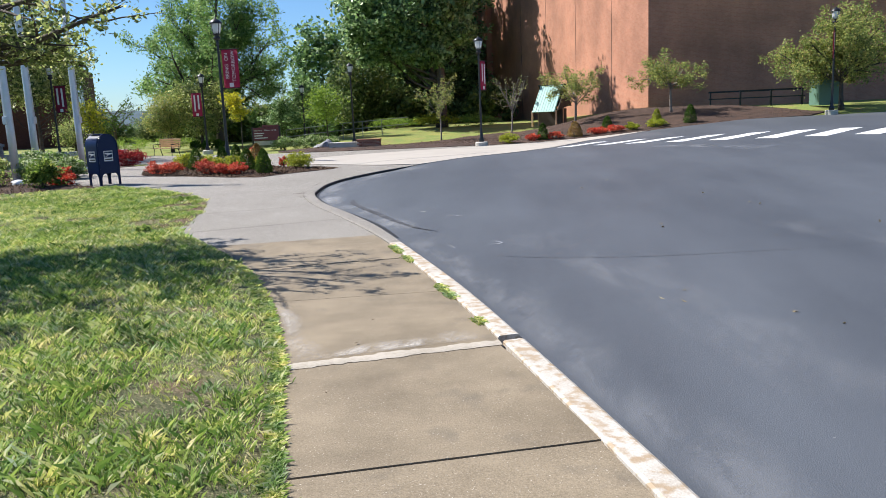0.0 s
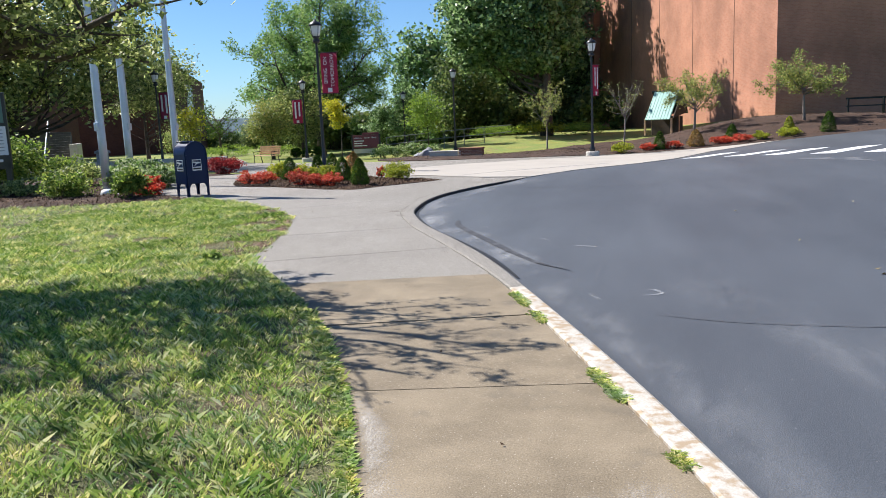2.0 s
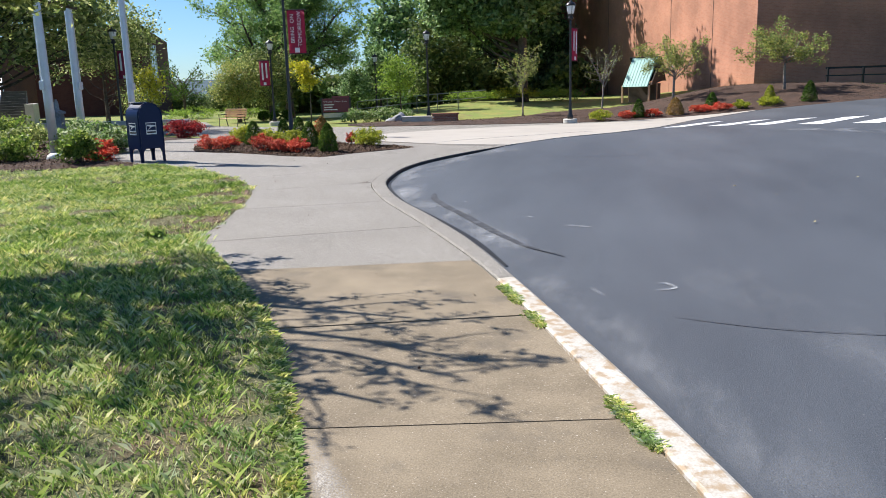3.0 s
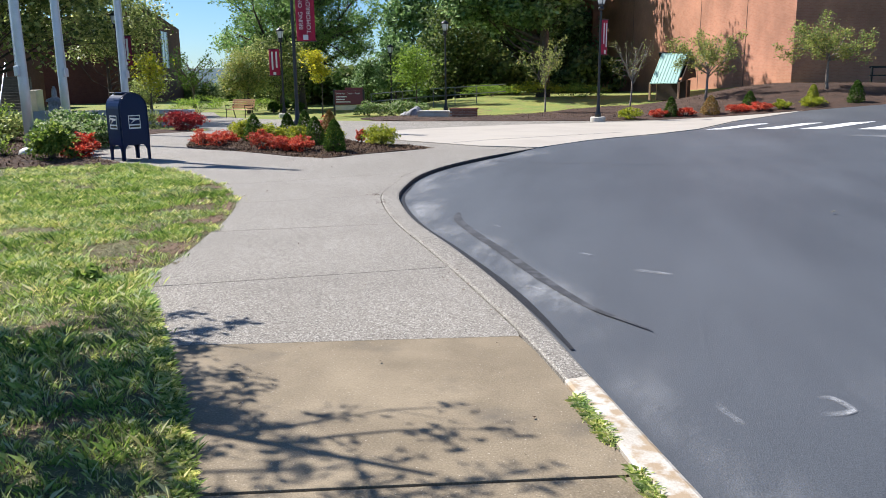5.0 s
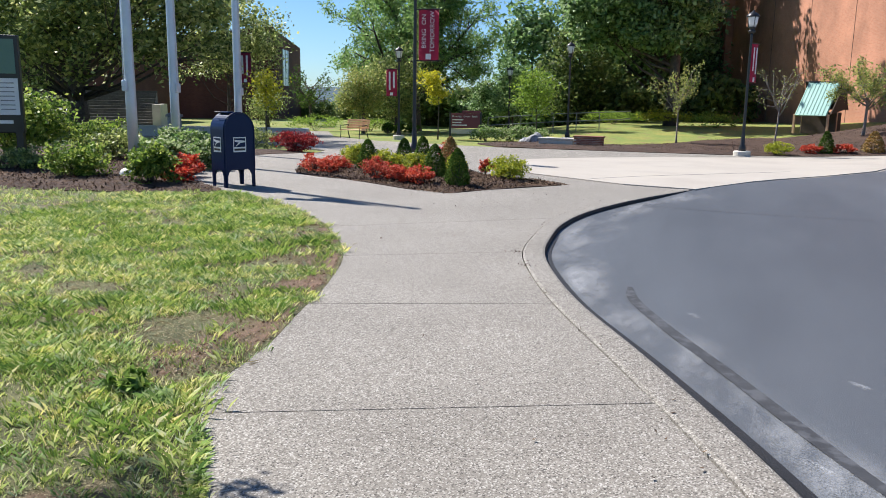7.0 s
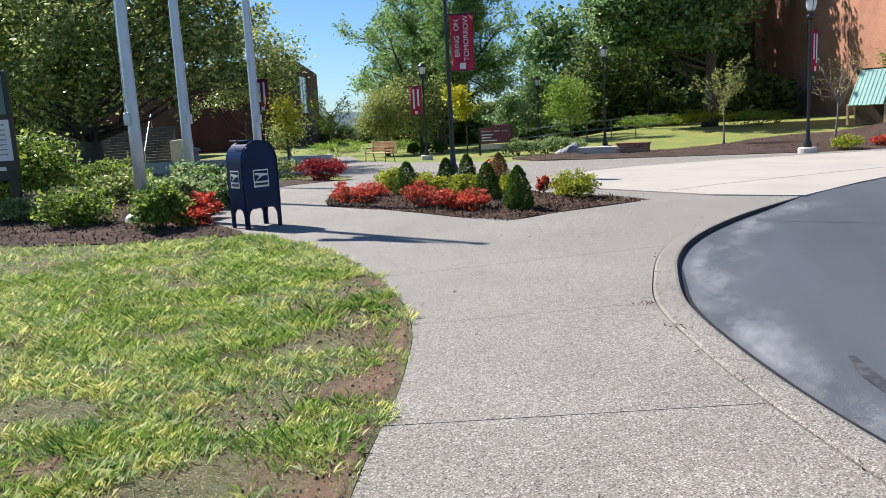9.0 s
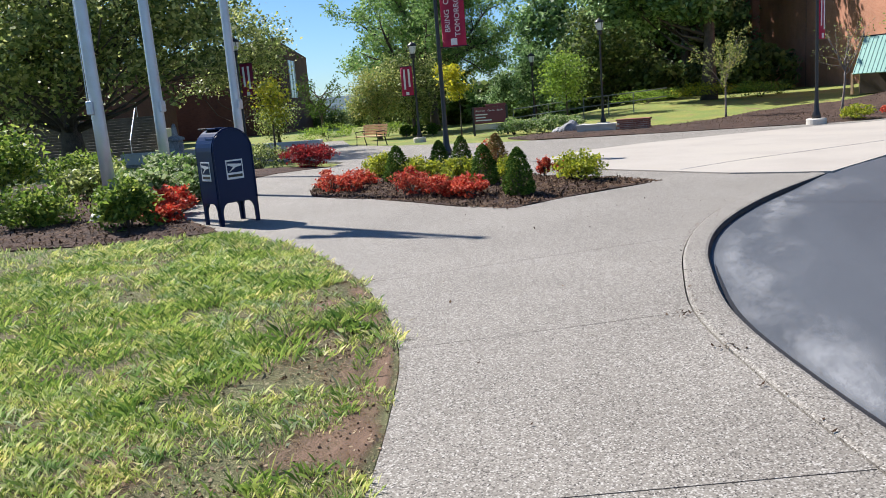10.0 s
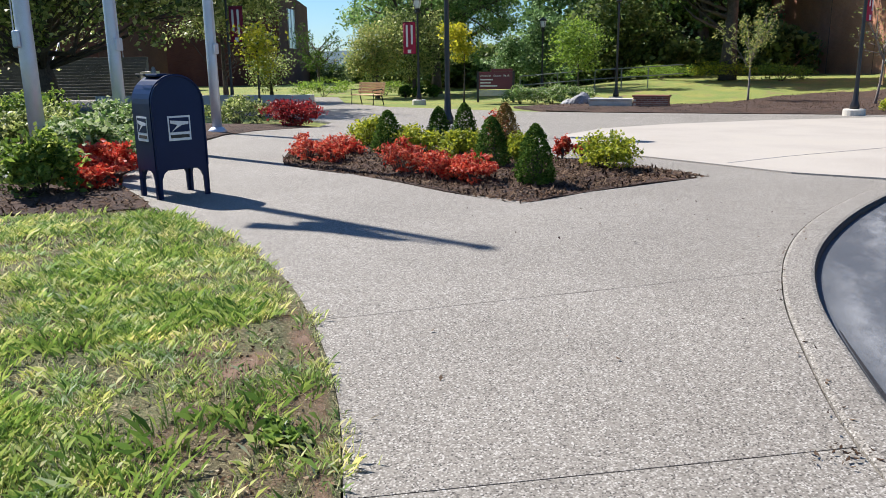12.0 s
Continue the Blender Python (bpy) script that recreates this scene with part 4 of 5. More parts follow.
def grow(rng, a, d, length, r, depth, gaps, paths, tips, bend, ratio, spread_z, floor):
    """A limb that bends on its way and bears side shoots; the last shoots give the places of leaves."""
    n = 6 if depth > 1 else 4 if depth else 3
    step = length / n
    pts, dirs = [a], []
    for _ in range(n):
        d = d + bend * step + rng.normal(size=3) * 0.13
        if pts[-1][2] < floor and d[2] < 0.15:
            d[2] = 0.15 + 0.2 * (floor - pts[-1][2])
        d = d / np.linalg.norm(d)
        dirs.append(d)
        pts.append(pts[-1] + d * step)
    paths.append([(tuple(q), max(0.003, r * (1 - 0.8 * i / n))) for i, q in enumerate(pts)])
    if depth == 0:
        tips.extend(pts[1:])
        return
    tips.append(pts[-1])
    s = length * rng.uniform(0.12, 0.25)
    while s < length:
        i = min(n - 1, int(s / step))
        q = pts[i] + dirs[i] * (s - i * step)
        side = np.cross(dirs[i], rng.normal(size=3))
        side[2] *= spread_z
        side /= np.linalg.norm(side) + 1e-9
        an = rng.uniform(0.45, 1.05)
        c = dirs[i] * math.cos(an) + side * math.sin(an)
        grow(rng, q, c, length * ratio * (1 - 0.45 * s / length) * rng.uniform(0.65, 1.3), r * (1 - 0.7 * s / length) * 0.5, depth - 1, gaps, paths, tips, bend, ratio, spread_z, floor)
        s += gaps[depth - 1] * rng.uniform(0.6, 1.4)


def branchy_tree(name, x, y, trunk, fork, limbs, gaps, leaves, size, material, seed, label, bark=None, bend=0.0, ratio=0.4, depth=2, spread_z=1.0, loose=0.07, lean=(0, 0), slim=0.5, category="tree", keep=None, floor=0.0):
    """A trunk that forks into limbs; limbs: (start height, azimuth, elevation, length) in degrees and metres."""
    rng = np.random.default_rng(seed)
    t = thing(name, x, y, at_land(x, y) - 0.05, 0, label, category)
    k = rng.normal(size=2) * 0.03 * fork + np.array(lean)
    spine = [(np.array([k[0] * math.sin(2.2 * u), k[1] * math.sin(1.7 * u), u * fork]), trunk * (1.3 if u == 0 else 1 - 0.4 * u)) for u in np.linspace(0, 1, 6)]
    paths, tips = [[(tuple(q), r) for q, r in spine]], []
    for z, az, el, length in limbs:
        u = min(1.0, z / fork) * 5
        i = min(4, int(u))
        a = spine[i][0] + (spine[i + 1][0] - spine[i][0]) * (u - i)
        az, el = radians(az), radians(el)
        grow(rng, a, np.array([math.cos(az) * math.cos(el), math.sin(az) * math.cos(el), math.sin(el)]), length, trunk * 0.5, depth, gaps, paths, tips, np.array([0, 0, bend]), ratio, spread_z, floor)
    part("trunk", tubes(paths, 5), bark or M_bark, t, smooth=True)
    tips = np.array(tips)
    if keep:
        tips = tips[rng.uniform(size=len(tips)) < keep(tips)]
    per = max(1, leaves // len(tips))
    pts = np.repeat(tips, per, 0) + rng.normal(size=(len(tips) * per, 3)) * loose
    part("crown", leaf_mesh(pts, size, rng, 0.3, slim), material, t)
    return t


def fan(n, seed, z=(1.0, 1.2), el=(40, 70), length=(1.5, 2.0), start=0.0):
    """Limbs set evenly round a trunk, each a little different."""
    r = np.random.default_rng(seed)
    return [(r.uniform(*z), start + 360 * i / n + r.uniform(-20, 20), r.uniform(*el), r.uniform(*length)) for i in range(n)]


def shrub(name, x, y, rx, ry, h, n, size, material, seed=0, label="", cone=False, stems=12, lift=0.0, group="", slim=0.6):
    rng = np.random.default_rng(seed)
    t = thing(name, x, y, at_land(x, y) + 0.03 + lift, 0, label, "shrub", group)
    paths = []
    for _ in range(stems):
        a = rng.uniform(0, 6.283)
        r = rng.uniform(0.2, 0.75)
        e = (rx * r * math.cos(a), ry * r * math.sin(a), h * rng.uniform(0.5, 0.85) * (1 - (0.6 * r if cone else 0.2 * r)))
        paths.append([((e[0] * 0.1, e[1] * 0.1, -0.06), 0.012), ((e[0] * 0.5, e[1] * 0.5, e[2] * 0.5), 0.008), (e, 0.003)])
    part("branching", tubes(paths, 5), M_bark, t)
    if cone:
        z = rng.uniform(0.0, 1, n) ** 1.25
        a = rng.uniform(0, 6.283, n)
        prof = (1 - z) ** 0.52 * (0.72 + 0.28 * np.minimum(1, z * 6))
        bump = 1 + 0.10 * np.sin(a * 5 + z * 17 + seed) + 0.07 * np.sin(a * 9 - z * 23)
        r = prof * bump * rng.uniform(0.72, 1.03, n)
        pts = np.c_[rx * r * np.cos(a), ry * r * np.sin(a), 0.02 + z * h]
    else:
        k = max(14, n // 30)
        d = rng.normal(size=(k, 3))
        d[:, 2] = np.where(rng.uniform(size=k) < 0.3, -0.6 * np.abs(d[:, 2]), np.abs(d[:, 2]))
        d /= np.linalg.norm(d, axis=1, keepdims=True)
        c = d * rng.uniform(0.42, 1.16, k)[:, None] * np.array([rx, ry, h * 0.55]) * 0.86 + np.array([0, 0, h * 0.42])
        per = n // k
        pts = np.repeat(c, per, 0) + rng.normal(size=(k * per, 3)) * np.array([rx, ry, h * 0.5]) * 0.12
        pts[:, 2] = np.maximum(pts[:, 2], 0.015)
    part("foliage", leaf_mesh(pts, size, rng, 0.25, slim), material, t)
    return t


# island bed
for i, (x, y, r, h) in enumerate(((-8.33, 22.6, 0.26, 0.56), (-8.07, 24.0, 0.23, 0.54), (-7.80, 24.5, 0.24, 0.58), (-6.38, 21.65, 0.25, 0.56), (-5.46, 20.42, 0.235, 0.57))):
    shrub("dwarf_spruce", x, y, r * 1.08, r * 1.08, h * 1.14, 3600, 0.046, M_spruce, 20 + i, "dense dark green cone-shaped dwarf spruce in mulch", True, group="cone shrubs in the bed", slim=0.4)
shrub("dwarf_spruce", -6.95, 24.1, 0.27, 0.27, 0.68, 3600, 0.046, M_browned, 31, "browned orange cone-shaped dwarf spruce in mulch", True, group="cone shrubs in the bed", slim=0.4)
for i, (x, y, rx, ry, h) in enumerate(((-9.15, 23.6, 0.40, 0.38, 0.44), (-7.85, 22.65, 0.44, 0.38, 0.40), (-7.05, 22.35, 0.38, 0.34, 0.40), (-6.2, 22.4, 0.26, 0.26, 0.34), (-4.90, 21.8, 0.45, 0.38, 0.42))):
    shrub("golden_shrub", x, y, rx * 0.9, ry * 0.9, h * 1.14, 2800, 0.05, M_goldshrub, 40 + i, "low rounded yellow-green shrub in mulch", group="golden shrubs in the bed")
for i, (x, y, rx, ry, h) in enumerate(((-9.25, 21.8, 0.34, 0.32, 0.36), (-8.95, 22.3, 0.34, 0.32, 0.33), (-8.75, 21.6, 0.26, 0.26, 0.3), (-7.38, 20.95, 0.33, 0.30, 0.44), (-6.85, 20.75, 0.28, 0.28, 0.33), (-6.5, 20.5, 0.26, 0.26, 0.3), (-6.15, 20.35, 0.30, 0.28, 0.34), (-5.75, 23.0, 0.13, 0.13, 0.32), (-5.45, 23.05, 0.16, 0.15, 0.24), (-7.35, 24.9, 0.22, 0.22, 0.6))):
    shrub("red_shrub", x, y, rx, ry, h, 1300, 0.05, M_redleaf, 60 + i, "low scarlet-leaved shrub in mulch", group="red shrubs in the bed", slim=0.5)
shrub("weed", -3.62, 10.12, 0.13, 0.12, 0.12, 130, 0.08, M_tuft, 88, "broad-leaved green weed standing in the lawn", stems=5, lift=-0.03, slim=0.5)
shrub("weed", -4.75, 14.15, 0.14, 0.12, 0.09, 150, 0.07, M_tuft, 89, "low leafy weed on the bare soil", stems=5, lift=-0.03, slim=0.35)
# bed by the post box
for i, (x, y, rx, ry, h, mat, name, lab, n, s) in enumerate((
    (-10.35, 18.1, 0.46, 0.42, 0.72, M_bush, "bush", "loose green leafy bush in mulch", 2600, 0.06),
    (-12.3, 18.3, 0.62, 0.55, 0.72, M_bush, "bush", "rounded green leafy bush in mulch", 3000, 0.06),
    (-12.0, 20.3, 0.75, 0.6, 0.72, M_hydrangea, "hydrangea", "pale green bush with cream flower heads", 3000, 0.075),
    (-13.0, 22.3, 0.9, 0.7, 0.85, M_hydrangea, "hydrangea", "pale green bush with cream flower heads", 3000, 0.075),
    (-11.6, 21.3, 0.55, 0.5, 0.6, M_hydrangea, "hydrangea", "small pale green bush with cream flower heads", 2000, 0.075),
    (-10.85, 19.55, 0.40, 0.38, 0.44, M_redleaf, "red_shrub", "scarlet-leaved shrub beside the path", 1700, 0.06),
    (-10.25, 18.75, 0.38, 0.3, 0.26, M_redleaf, "red_shrub", "low scarlet-leaved shrub beside the path", 900, 0.055),
    (-12.35, 22.4, 0.4, 0.4, 0.42, M_redleaf, "red_shrub", "scarlet-leaved shrub beside the path", 1100, 0.06),
    (-13.7, 28.4, 0.75, 0.6, 0.68, M_crimson, "red_shrub", "dense crimson barberry shrub by the path", 2600, 0.06),
    (-15.4, 28.6, 1.1, 0.6, 0.7, M_oak, "bush", "dark open shrub beside a flagpole", 1800, 0.07),
    (-16.2, 20.6, 1.35, 1.15, 1.75, M_bush, "bush", "large dense dark green leafy bush", 6500, 0.085),
    (-16.6, 23.6, 0.9, 0.8, 0.95, M_bush, "bush", "clipped dark green bush", 3000, 0.07),
    (-14.6, 21.8, 0.75, 0.7, 0.75, M_oak, "bush", "low dark green bush in mulch", 2600, 0.07),
    (-14.2, 18.9, 0.6, 0.5, 0.5, M_oak, "bush", "low dark green bush in mulch", 1800, 0.06),
    (-17.5, 18.4, 1.0, 0.8, 0.8, M_bush, "bush", "rounded green leafy bush in mulch", 2600, 0.07),
)):
    shrub(name, x, y, rx, ry, h, n, s * 1.3, mat, 90 + i, lab)
# bank by the hall
for i, (x, y, r, h, mat, name, lab, cone) in enumerate((
    (0.6, 38.5, 0.5, 0.45, M_goldshrub, "golden_shrub", "low yellow-green shrub on the bank", False), (1.8, 39.4, 0.4, 0.36, M_redleaf, "red_shrub", "low scarlet shrub on the bank", False),
    (2.3, 39.5, 0.33, 0.8, M_spruce, "dwarf_spruce", "small cone-shaped spruce on the bank", True), (2.9, 39.5, 0.4, 0.36, M_redleaf, "red_shrub", "low scarlet shrub on the bank", False),
    (3.9, 39.7, 0.42, 0.75, M_browned, "dwarf_spruce", "small browned cone spruce on the bank", True), (5.0, 39.9, 0.5, 0.4, M_redleaf, "red_shrub", "low scarlet shrub on the bank", False),
    (5.9, 39.9, 0.5, 0.4, M_redleaf, "red_shrub", "low scarlet shrub on the bank", False), (6.7, 39.9, 0.4, 0.42, M_goldshrub, "golden_shrub", "low yellow-green shrub on the bank", False),
    (5.6, 41.0, 0.35, 0.75, M_spruce, "dwarf_spruce", "small cone-shaped spruce on the bank", True), (7.9, 40.1, 0.5, 0.5, M_goldshrub, "golden_shrub", "low yellow-green shrub on the bank", False),
    (8.0, 40.6, 0.33, 0.85, M_goldshrub, "golden_shrub", "small upright golden shrub on the bank", True), (9.6, 40.4, 0.36, 0.9, M_spruce, "dwarf_spruce", "small cone-shaped spruce on the bank", True))):
    shrub(name, x, y, r, r, h, 1500, 0.07, mat, 130 + i, lab, cone, lift=0.05)
for i, (x, y, rx, ry, h, mat) in enumerate(((-12.9, 45.6, 0.9, 0.7, 0.8, M_hydrangea), (-11.6, 46.0, 0.9, 0.7, 0.8, M_hydrangea), (-10.4, 46.4, 0.7, 0.6, 0.7, M_hydrangea), (-5, 58, 2.4, 1.2, 1.0, M_goldshrub), (-8.5, 59, 2.2, 1.2, 0.9, M_lime), (-2.2, 57.5, 1.6, 1.0, 0.9, M_lime), (-23.5, 54, 2.0, 1.2, 0.9, M_lime), (-26.5, 52, 2.2, 1.2, 1.0, M_lime), (-21.0, 51.2, 0.4, 0.4, 0.6, M_spruce), (-20.2, 51.2, 0.4, 0.4, 0.6, M_spruce), (-19.4, 51.4, 0.4, 0.4, 0.6, M_spruce))):
    shrub("bush", x, y, rx, ry, h, 1800, 0.11, mat, 160 + i, "low leafy bush on the lawn")

# trees
tree("maple_tree", -7.4, 75, 22, [(0, 0, 13, 5, 5, 7.5), (-4.5, 0, 10, 3.5, 4, 5), (1.0, -1, 9, 3.2, 3.4, 5)], 420, 36000, 0.42, M_maple, 0.5, 1, label="tall dark green maple tree by the brick hall", limbs=70, spread=0.55)
# extra maple hidden behind the others, added to shade the wall's far end
tree("maple_tree", -11.0, 84, 22, [(0, 0, 13, 5.5, 5, 8), (3, 0, 8, 3.5, 4, 5)], 300, 22000, 0.5, M_maple, 0.5, 22, label="tall dark green maple added unseen to shade the hall wall", limbs=50, spread=0.6)
tree("maple_tree", -4.9, 58.5, 17, [(-2.8, 0.6, 9.5, 4.2, 3.6, 4.6), (-4.8, 0, 8.2, 2.2, 2.4, 3.2), (0.3, 1.0, 9.5, 2.1, 2.6, 4.0), (-2.6, 0.4, 5.8, 3.4, 2.6, 1.5), (-2.4, 1, 14, 3.4, 3.4, 3.5)], 520, 42000, 0.36, M_maple, 0.42, 21, label="large dark green maple shading the lawn", limbs=60, spread=0.44)
branchy_tree("locust_tree", -21.5, 57, 0.32, 4.4, fan(7, 41, (3.4, 4.4), (42, 74), (6, 8)) + fan(12, 42, (2.2, 4.4), (2, 36), (5.2, 6.8), 20), (0.55, 0.7), 52000, 0.24, M_locust, 2, "tall feathery light green locust tree", ratio=0.42, loose=0.26, slim=0.4, bend=0.015)
tree("oak_tree", -29.5, 35.5, 13, [(0, 0, 8, 7, 6, 4.5), (5, 1, 5.4, 3.2, 3, 2.5), (-5, 0, 5.6, 4, 4, 2.8), (2, -3, 4.6, 3.6, 3, 1.8)], 560, 46000, 0.25, M_oak, 0.45, 3, label="broad dark olive-green tree before the steps", limbs=80, spread=0.46)
tree("oak_tree", -39, 40, 13, [(0, 0, 7.5, 7, 6, 5.5)], 200, 15000, 0.28, M_oak, 0.45, 4, label="broad dark green tree before the brick building", limbs=40, spread=0.8)
tree("crabapple_tree", -22.3, 50.5, 4.3, [(0, 0, 2.6, 1.25, 1.2, 1.3), (-0.6, 0, 2.2, 1.0, 1, 0.9)], 110, 7500, 0.14, M_crab, 0.12, 5, label="small yellow and green leafy tree by a bench", limbs=40, spread=0.34)
tree("crabapple_tree", -21.0, 52.5, 5.2, [(0, 0, 3.1, 1.9, 1.7, 2.0)], 110, 7500, 0.15, M_oak, 0.13, 6, label="small olive-green tree behind the lamp", limbs=40, spread=0.36)
tree("young_tree", -15.7, 46.0, 3.6, [(0, 0, 2.6, 0.55, 0.5, 0.95), (-0.6, 0, 3.2, 0.4, 0.3, 0.35)], 46, 1500, 0.15, M_yellow, 0.045, 7, label="slender young tree with bright yellow-green leaves", limbs=26, spread=0.16)
tree("young_tree", -17.3, 32.3, 3.1, [(0, 0, 2.15, 0.45, 0.4, 0.75), (0.3, 0, 1.6, 0.3, 0.3, 0.35)], 46, 1300, 0.11, M_yellow, 0.045, 8, label="slender young tree with yellowing leaves beside a flagpole", limbs=26, spread=0.2)
tree("young_tree", -10.9, 48.2, 3.9, [(0, 0, 2.6, 0.95, 0.9, 1.15), (-0.5, 0, 2.0, 0.7, 0.6, 0.7)], 90, 3600, 0.13, M_lime, 0.06, 9, label="young tree with bright lime-green leaves", limbs=30, spread=0.3)
branchy_tree("young_tree", -3.6, 46.5, 0.05, 2.0, fan(8, 51, (1.3, 2.0), (45, 75), (1.5, 2.1)), (0.22, 0.3), 1500, 0.10, M_crab, 12, "thin sapling with sparse brownish leaves", M_bark_pale)
branchy_tree("young_tree", 0.6, 43.5, 0.05, 2.2, fan(9, 52, (1.2, 2.2), (45, 75), (1.6, 2.1)), (0.25, 0.35), 260, 0.08, M_crab, 13, "nearly bare staked sapling beside the lamp", M_bark_pale)
branchy_tree("crabapple_tree", 4.2, 45.2, 0.075, 1.7, fan(9, 53, (1.2, 1.7), (28, 68), (1.6, 2.2)), (0.2, 0.28), 5200, 0.11, M_crab, 14, "young spreading crabapple with sparse olive leaves", M_bark_pale, loose=0.1)
branchy_tree("crabapple_tree", 9.3, 44.0, 0.08, 1.7, fan(9, 54, (1.3, 1.7), (18, 60), (1.7, 2.3)), (0.2, 0.28), 6200, 0.11, M_crab, 15, "young spreading crabapple with yellow-green leaves", M_bark_pale, loose=0.1)
branchy_tree("crabapple_tree", 17.6, 42.8, 0.14, 1.8, fan(16, 55, (1.3, 1.8), (5, 66), (3.0, 4.0)), (0.26, 0.34), 24000, 0.14, M_crab, 16, "dense rounded crabapple beside the dark brick wall", loose=0.14)
tree("crabapple_tree", -28.0, 45.0, 8.0, [(0, 0, 5.6, 3.2, 2.8, 2.3), (2.2, -1, 4.2, 1.8, 1.6, 1.3)], 150, 10000, 0.19, M_oak, 0.13, 23, label="olive-green tree leaning before the dark brick building", limbs=40, spread=0.42)
tree("crabapple_tree", -31.0, 53.5, 3.4, [(0, 0, 1.7, 1.25, 1.2, 1.2)], 60, 2600, 0.14, M_oak, 0.1, 24, label="grey-green rounded small tree by the dark building", limbs=30, spread=0.36)
branchy_tree("young_tree", -31.5, 60.0, 0.12, 2.6, fan(9, 57, (1.0, 2.6), (5, 60), (2.0, 3.0)), (0.35, 0.45), 1600, 0.16, M_spruce, 25, "dark spindly small tree with thin foliage", loose=0.14)
# near tree that overhangs the lawn
branchy_tree("lawn_tree", -6.4, 8.7, 0.15, 2.6, [(2.0 + 0.07 * i, -56 + 11 * i, 24 - 4 * (i % 3), 3.95 - 0.026 * abs(11 * i - 34) + 0.25 * ((i * 7) % 3 - 1) + (0.35 if i < 5 else -0.2 if i > 5 else 0)) for i in range(9)] + [(2.3, -10, 42, 2.6), (2.4, 25, 46, 2.4), (2.3, -38, 40, 2.5), (2.1, -72, 22, 3.2), (2.2, -88, 20, 3.3), (2.2, -104, 26, 3.0)] + fan(6, 56, (2.1, 2.6), (25, 60), (2.0, 2.6), 80), (0.28, 0.34), 19000, 0.07, M_oak, 17, "spreading crabapple with thin leaves over the lawn", bend=-0.10, ratio=0.33, spread_z=0.35, loose=0.055, keep=lambda q: np.where(q[:, 0] > 2.6, 0.5, 0.95), floor=2.45)
# woods
proto = tree("woodland_tree", -12, 84, 15, [(0, 0, 8.5, 4.6, 4.2, 5.5), (1.5, 0, 5, 4, 3.5, 3.5)], 190, 6600, 0.58, M_woods, 0.25, 18, label="dark green woodland tree at the lawn's edge", limbs=40, spread=0.8, group="woods")
proto2 = tree("woodland_tree", -20, 82, 12, [(0, 0, 6, 3.4, 3.2, 4.5), (0, 0, 9.5, 2.0, 2.0, 2.6)], 150, 5200, 0.52, M_maple, 0.22, 19, label="dense dark green woodland tree", limbs=40, spread=0.75, group="woods")
rng = np.random.default_rng(5)
for i in range(18):
    x, y = -33 + 36 * i / 17 + rng.uniform(-1, 1), rng.uniform(78, 100)
    m = pose(x, y, at_land(x, y) - 0.1, 0, 0, rng.uniform(0, 360)) @ Matrix.Scale(rng.uniform(0.5, 0.8) if x > -12 else rng.uniform(0.26, 0.4), 4)
    copy_thing(proto if i % 2 else proto2, m)
for x, y, s in ((-26, 63, 0.5), (-19, 64, 0.3), (-16.4, 63, 0.42), (-12.2, 66, 0.55)):
    copy_thing(proto2 if x < -15 else proto, pose(x, y, at_land(x, y) - 0.1, 0, 0, x * 40) @ Matrix.Scale(s, 4))

for i in range(16):
    x, y = -37 - 2.2 * i, 84 + 1.6 * i - 5 * (i % 2)
    copy_thing(proto if i % 2 else proto2, pose(x, y, at_land(x, y) - 1.0, 0, 0, 70 * i) @ Matrix.Scale(0.22 + 0.05 * (i % 3) + (0.45 if i > 9 else 0), 4))
# thicket under the woods
thick = shrub("thicket_bush", -30, 70, 2.4, 2.0, 3.4, 2500, 0.48, M_woods, 200, "dense dark green thicket at the wood's edge", group="thicket")
thick2 = shrub("thicket_bush", -26, 69, 2.2, 2.0, 2.6, 2500, 0.46, M_maple, 201, "dense dark green thicket at the wood's edge", group="thicket")
rng = np.random.default_rng(9)
for i in range(24):
    x = -29 + 27 * i / 23
    y = 67.5 + rng.uniform(-1.5, 5) + (5 if x > -9 else 0)
    copy_thing(thick if i % 3 else thick2, pose(x, y, at_land(x, y) - 0.1, 0, 0, rng.uniform(0, 360)) @ Matrix.Scale(rng.uniform(0.7, 1.1), 4))

# hills
for k, (dist, high, x0, x1) in enumerate(((900, 12, -900, 500), (1500, 29, -1500, 900))):
    bm = bmesh.new()
    n = 90
    lo, up, bk = [], [], []
    for i in range(n + 1):
        x = x0 + (x1 - x0) * i / n
        y = dist + 0.12 * abs(x)
        z = high * (0.75 + 0.35 * noise.noise((x * 0.004, k * 7.0, 0)) + 0.08 * noise.noise((x * 0.03, k, 3.0)))
        lo.append(bm.verts.new((x, y - 120, -12)))
        up.append(bm.verts.new((x, y, z)))
        bk.append(bm.verts.new((x, y + 150, -12)))
    for i in range(n):
        bm.faces.new((lo[i], lo[i + 1], up[i + 1], up[i]))
        bm.faces.new((up[i], up[i + 1], bk[i + 1], bk[i]))
    structure(finish("backdrop", bm, M_hill, smooth=True), "hazy blue-green wooded hills on the horizon", "hills")

M_seatbrick, ns, ls, p = shader("seat_brick")
r = ns.new("ShaderNodeObjectInfo").outputs["Random"]
c = ramp_node(ns, ls, r, [(0.0, (0.20, 0.075, 0.05)), (0.5, (0.30, 0.125, 0.08)), (1.0, (0.38, 0.18, 0.115))])
ls.new(c, p.inputs["Base Color"])
p.inputs["Roughness"].default_value = 0.9
bumped(ns, ls, p, noise_node(ns, ls, place(ns), 60), 0.4, 0.004)

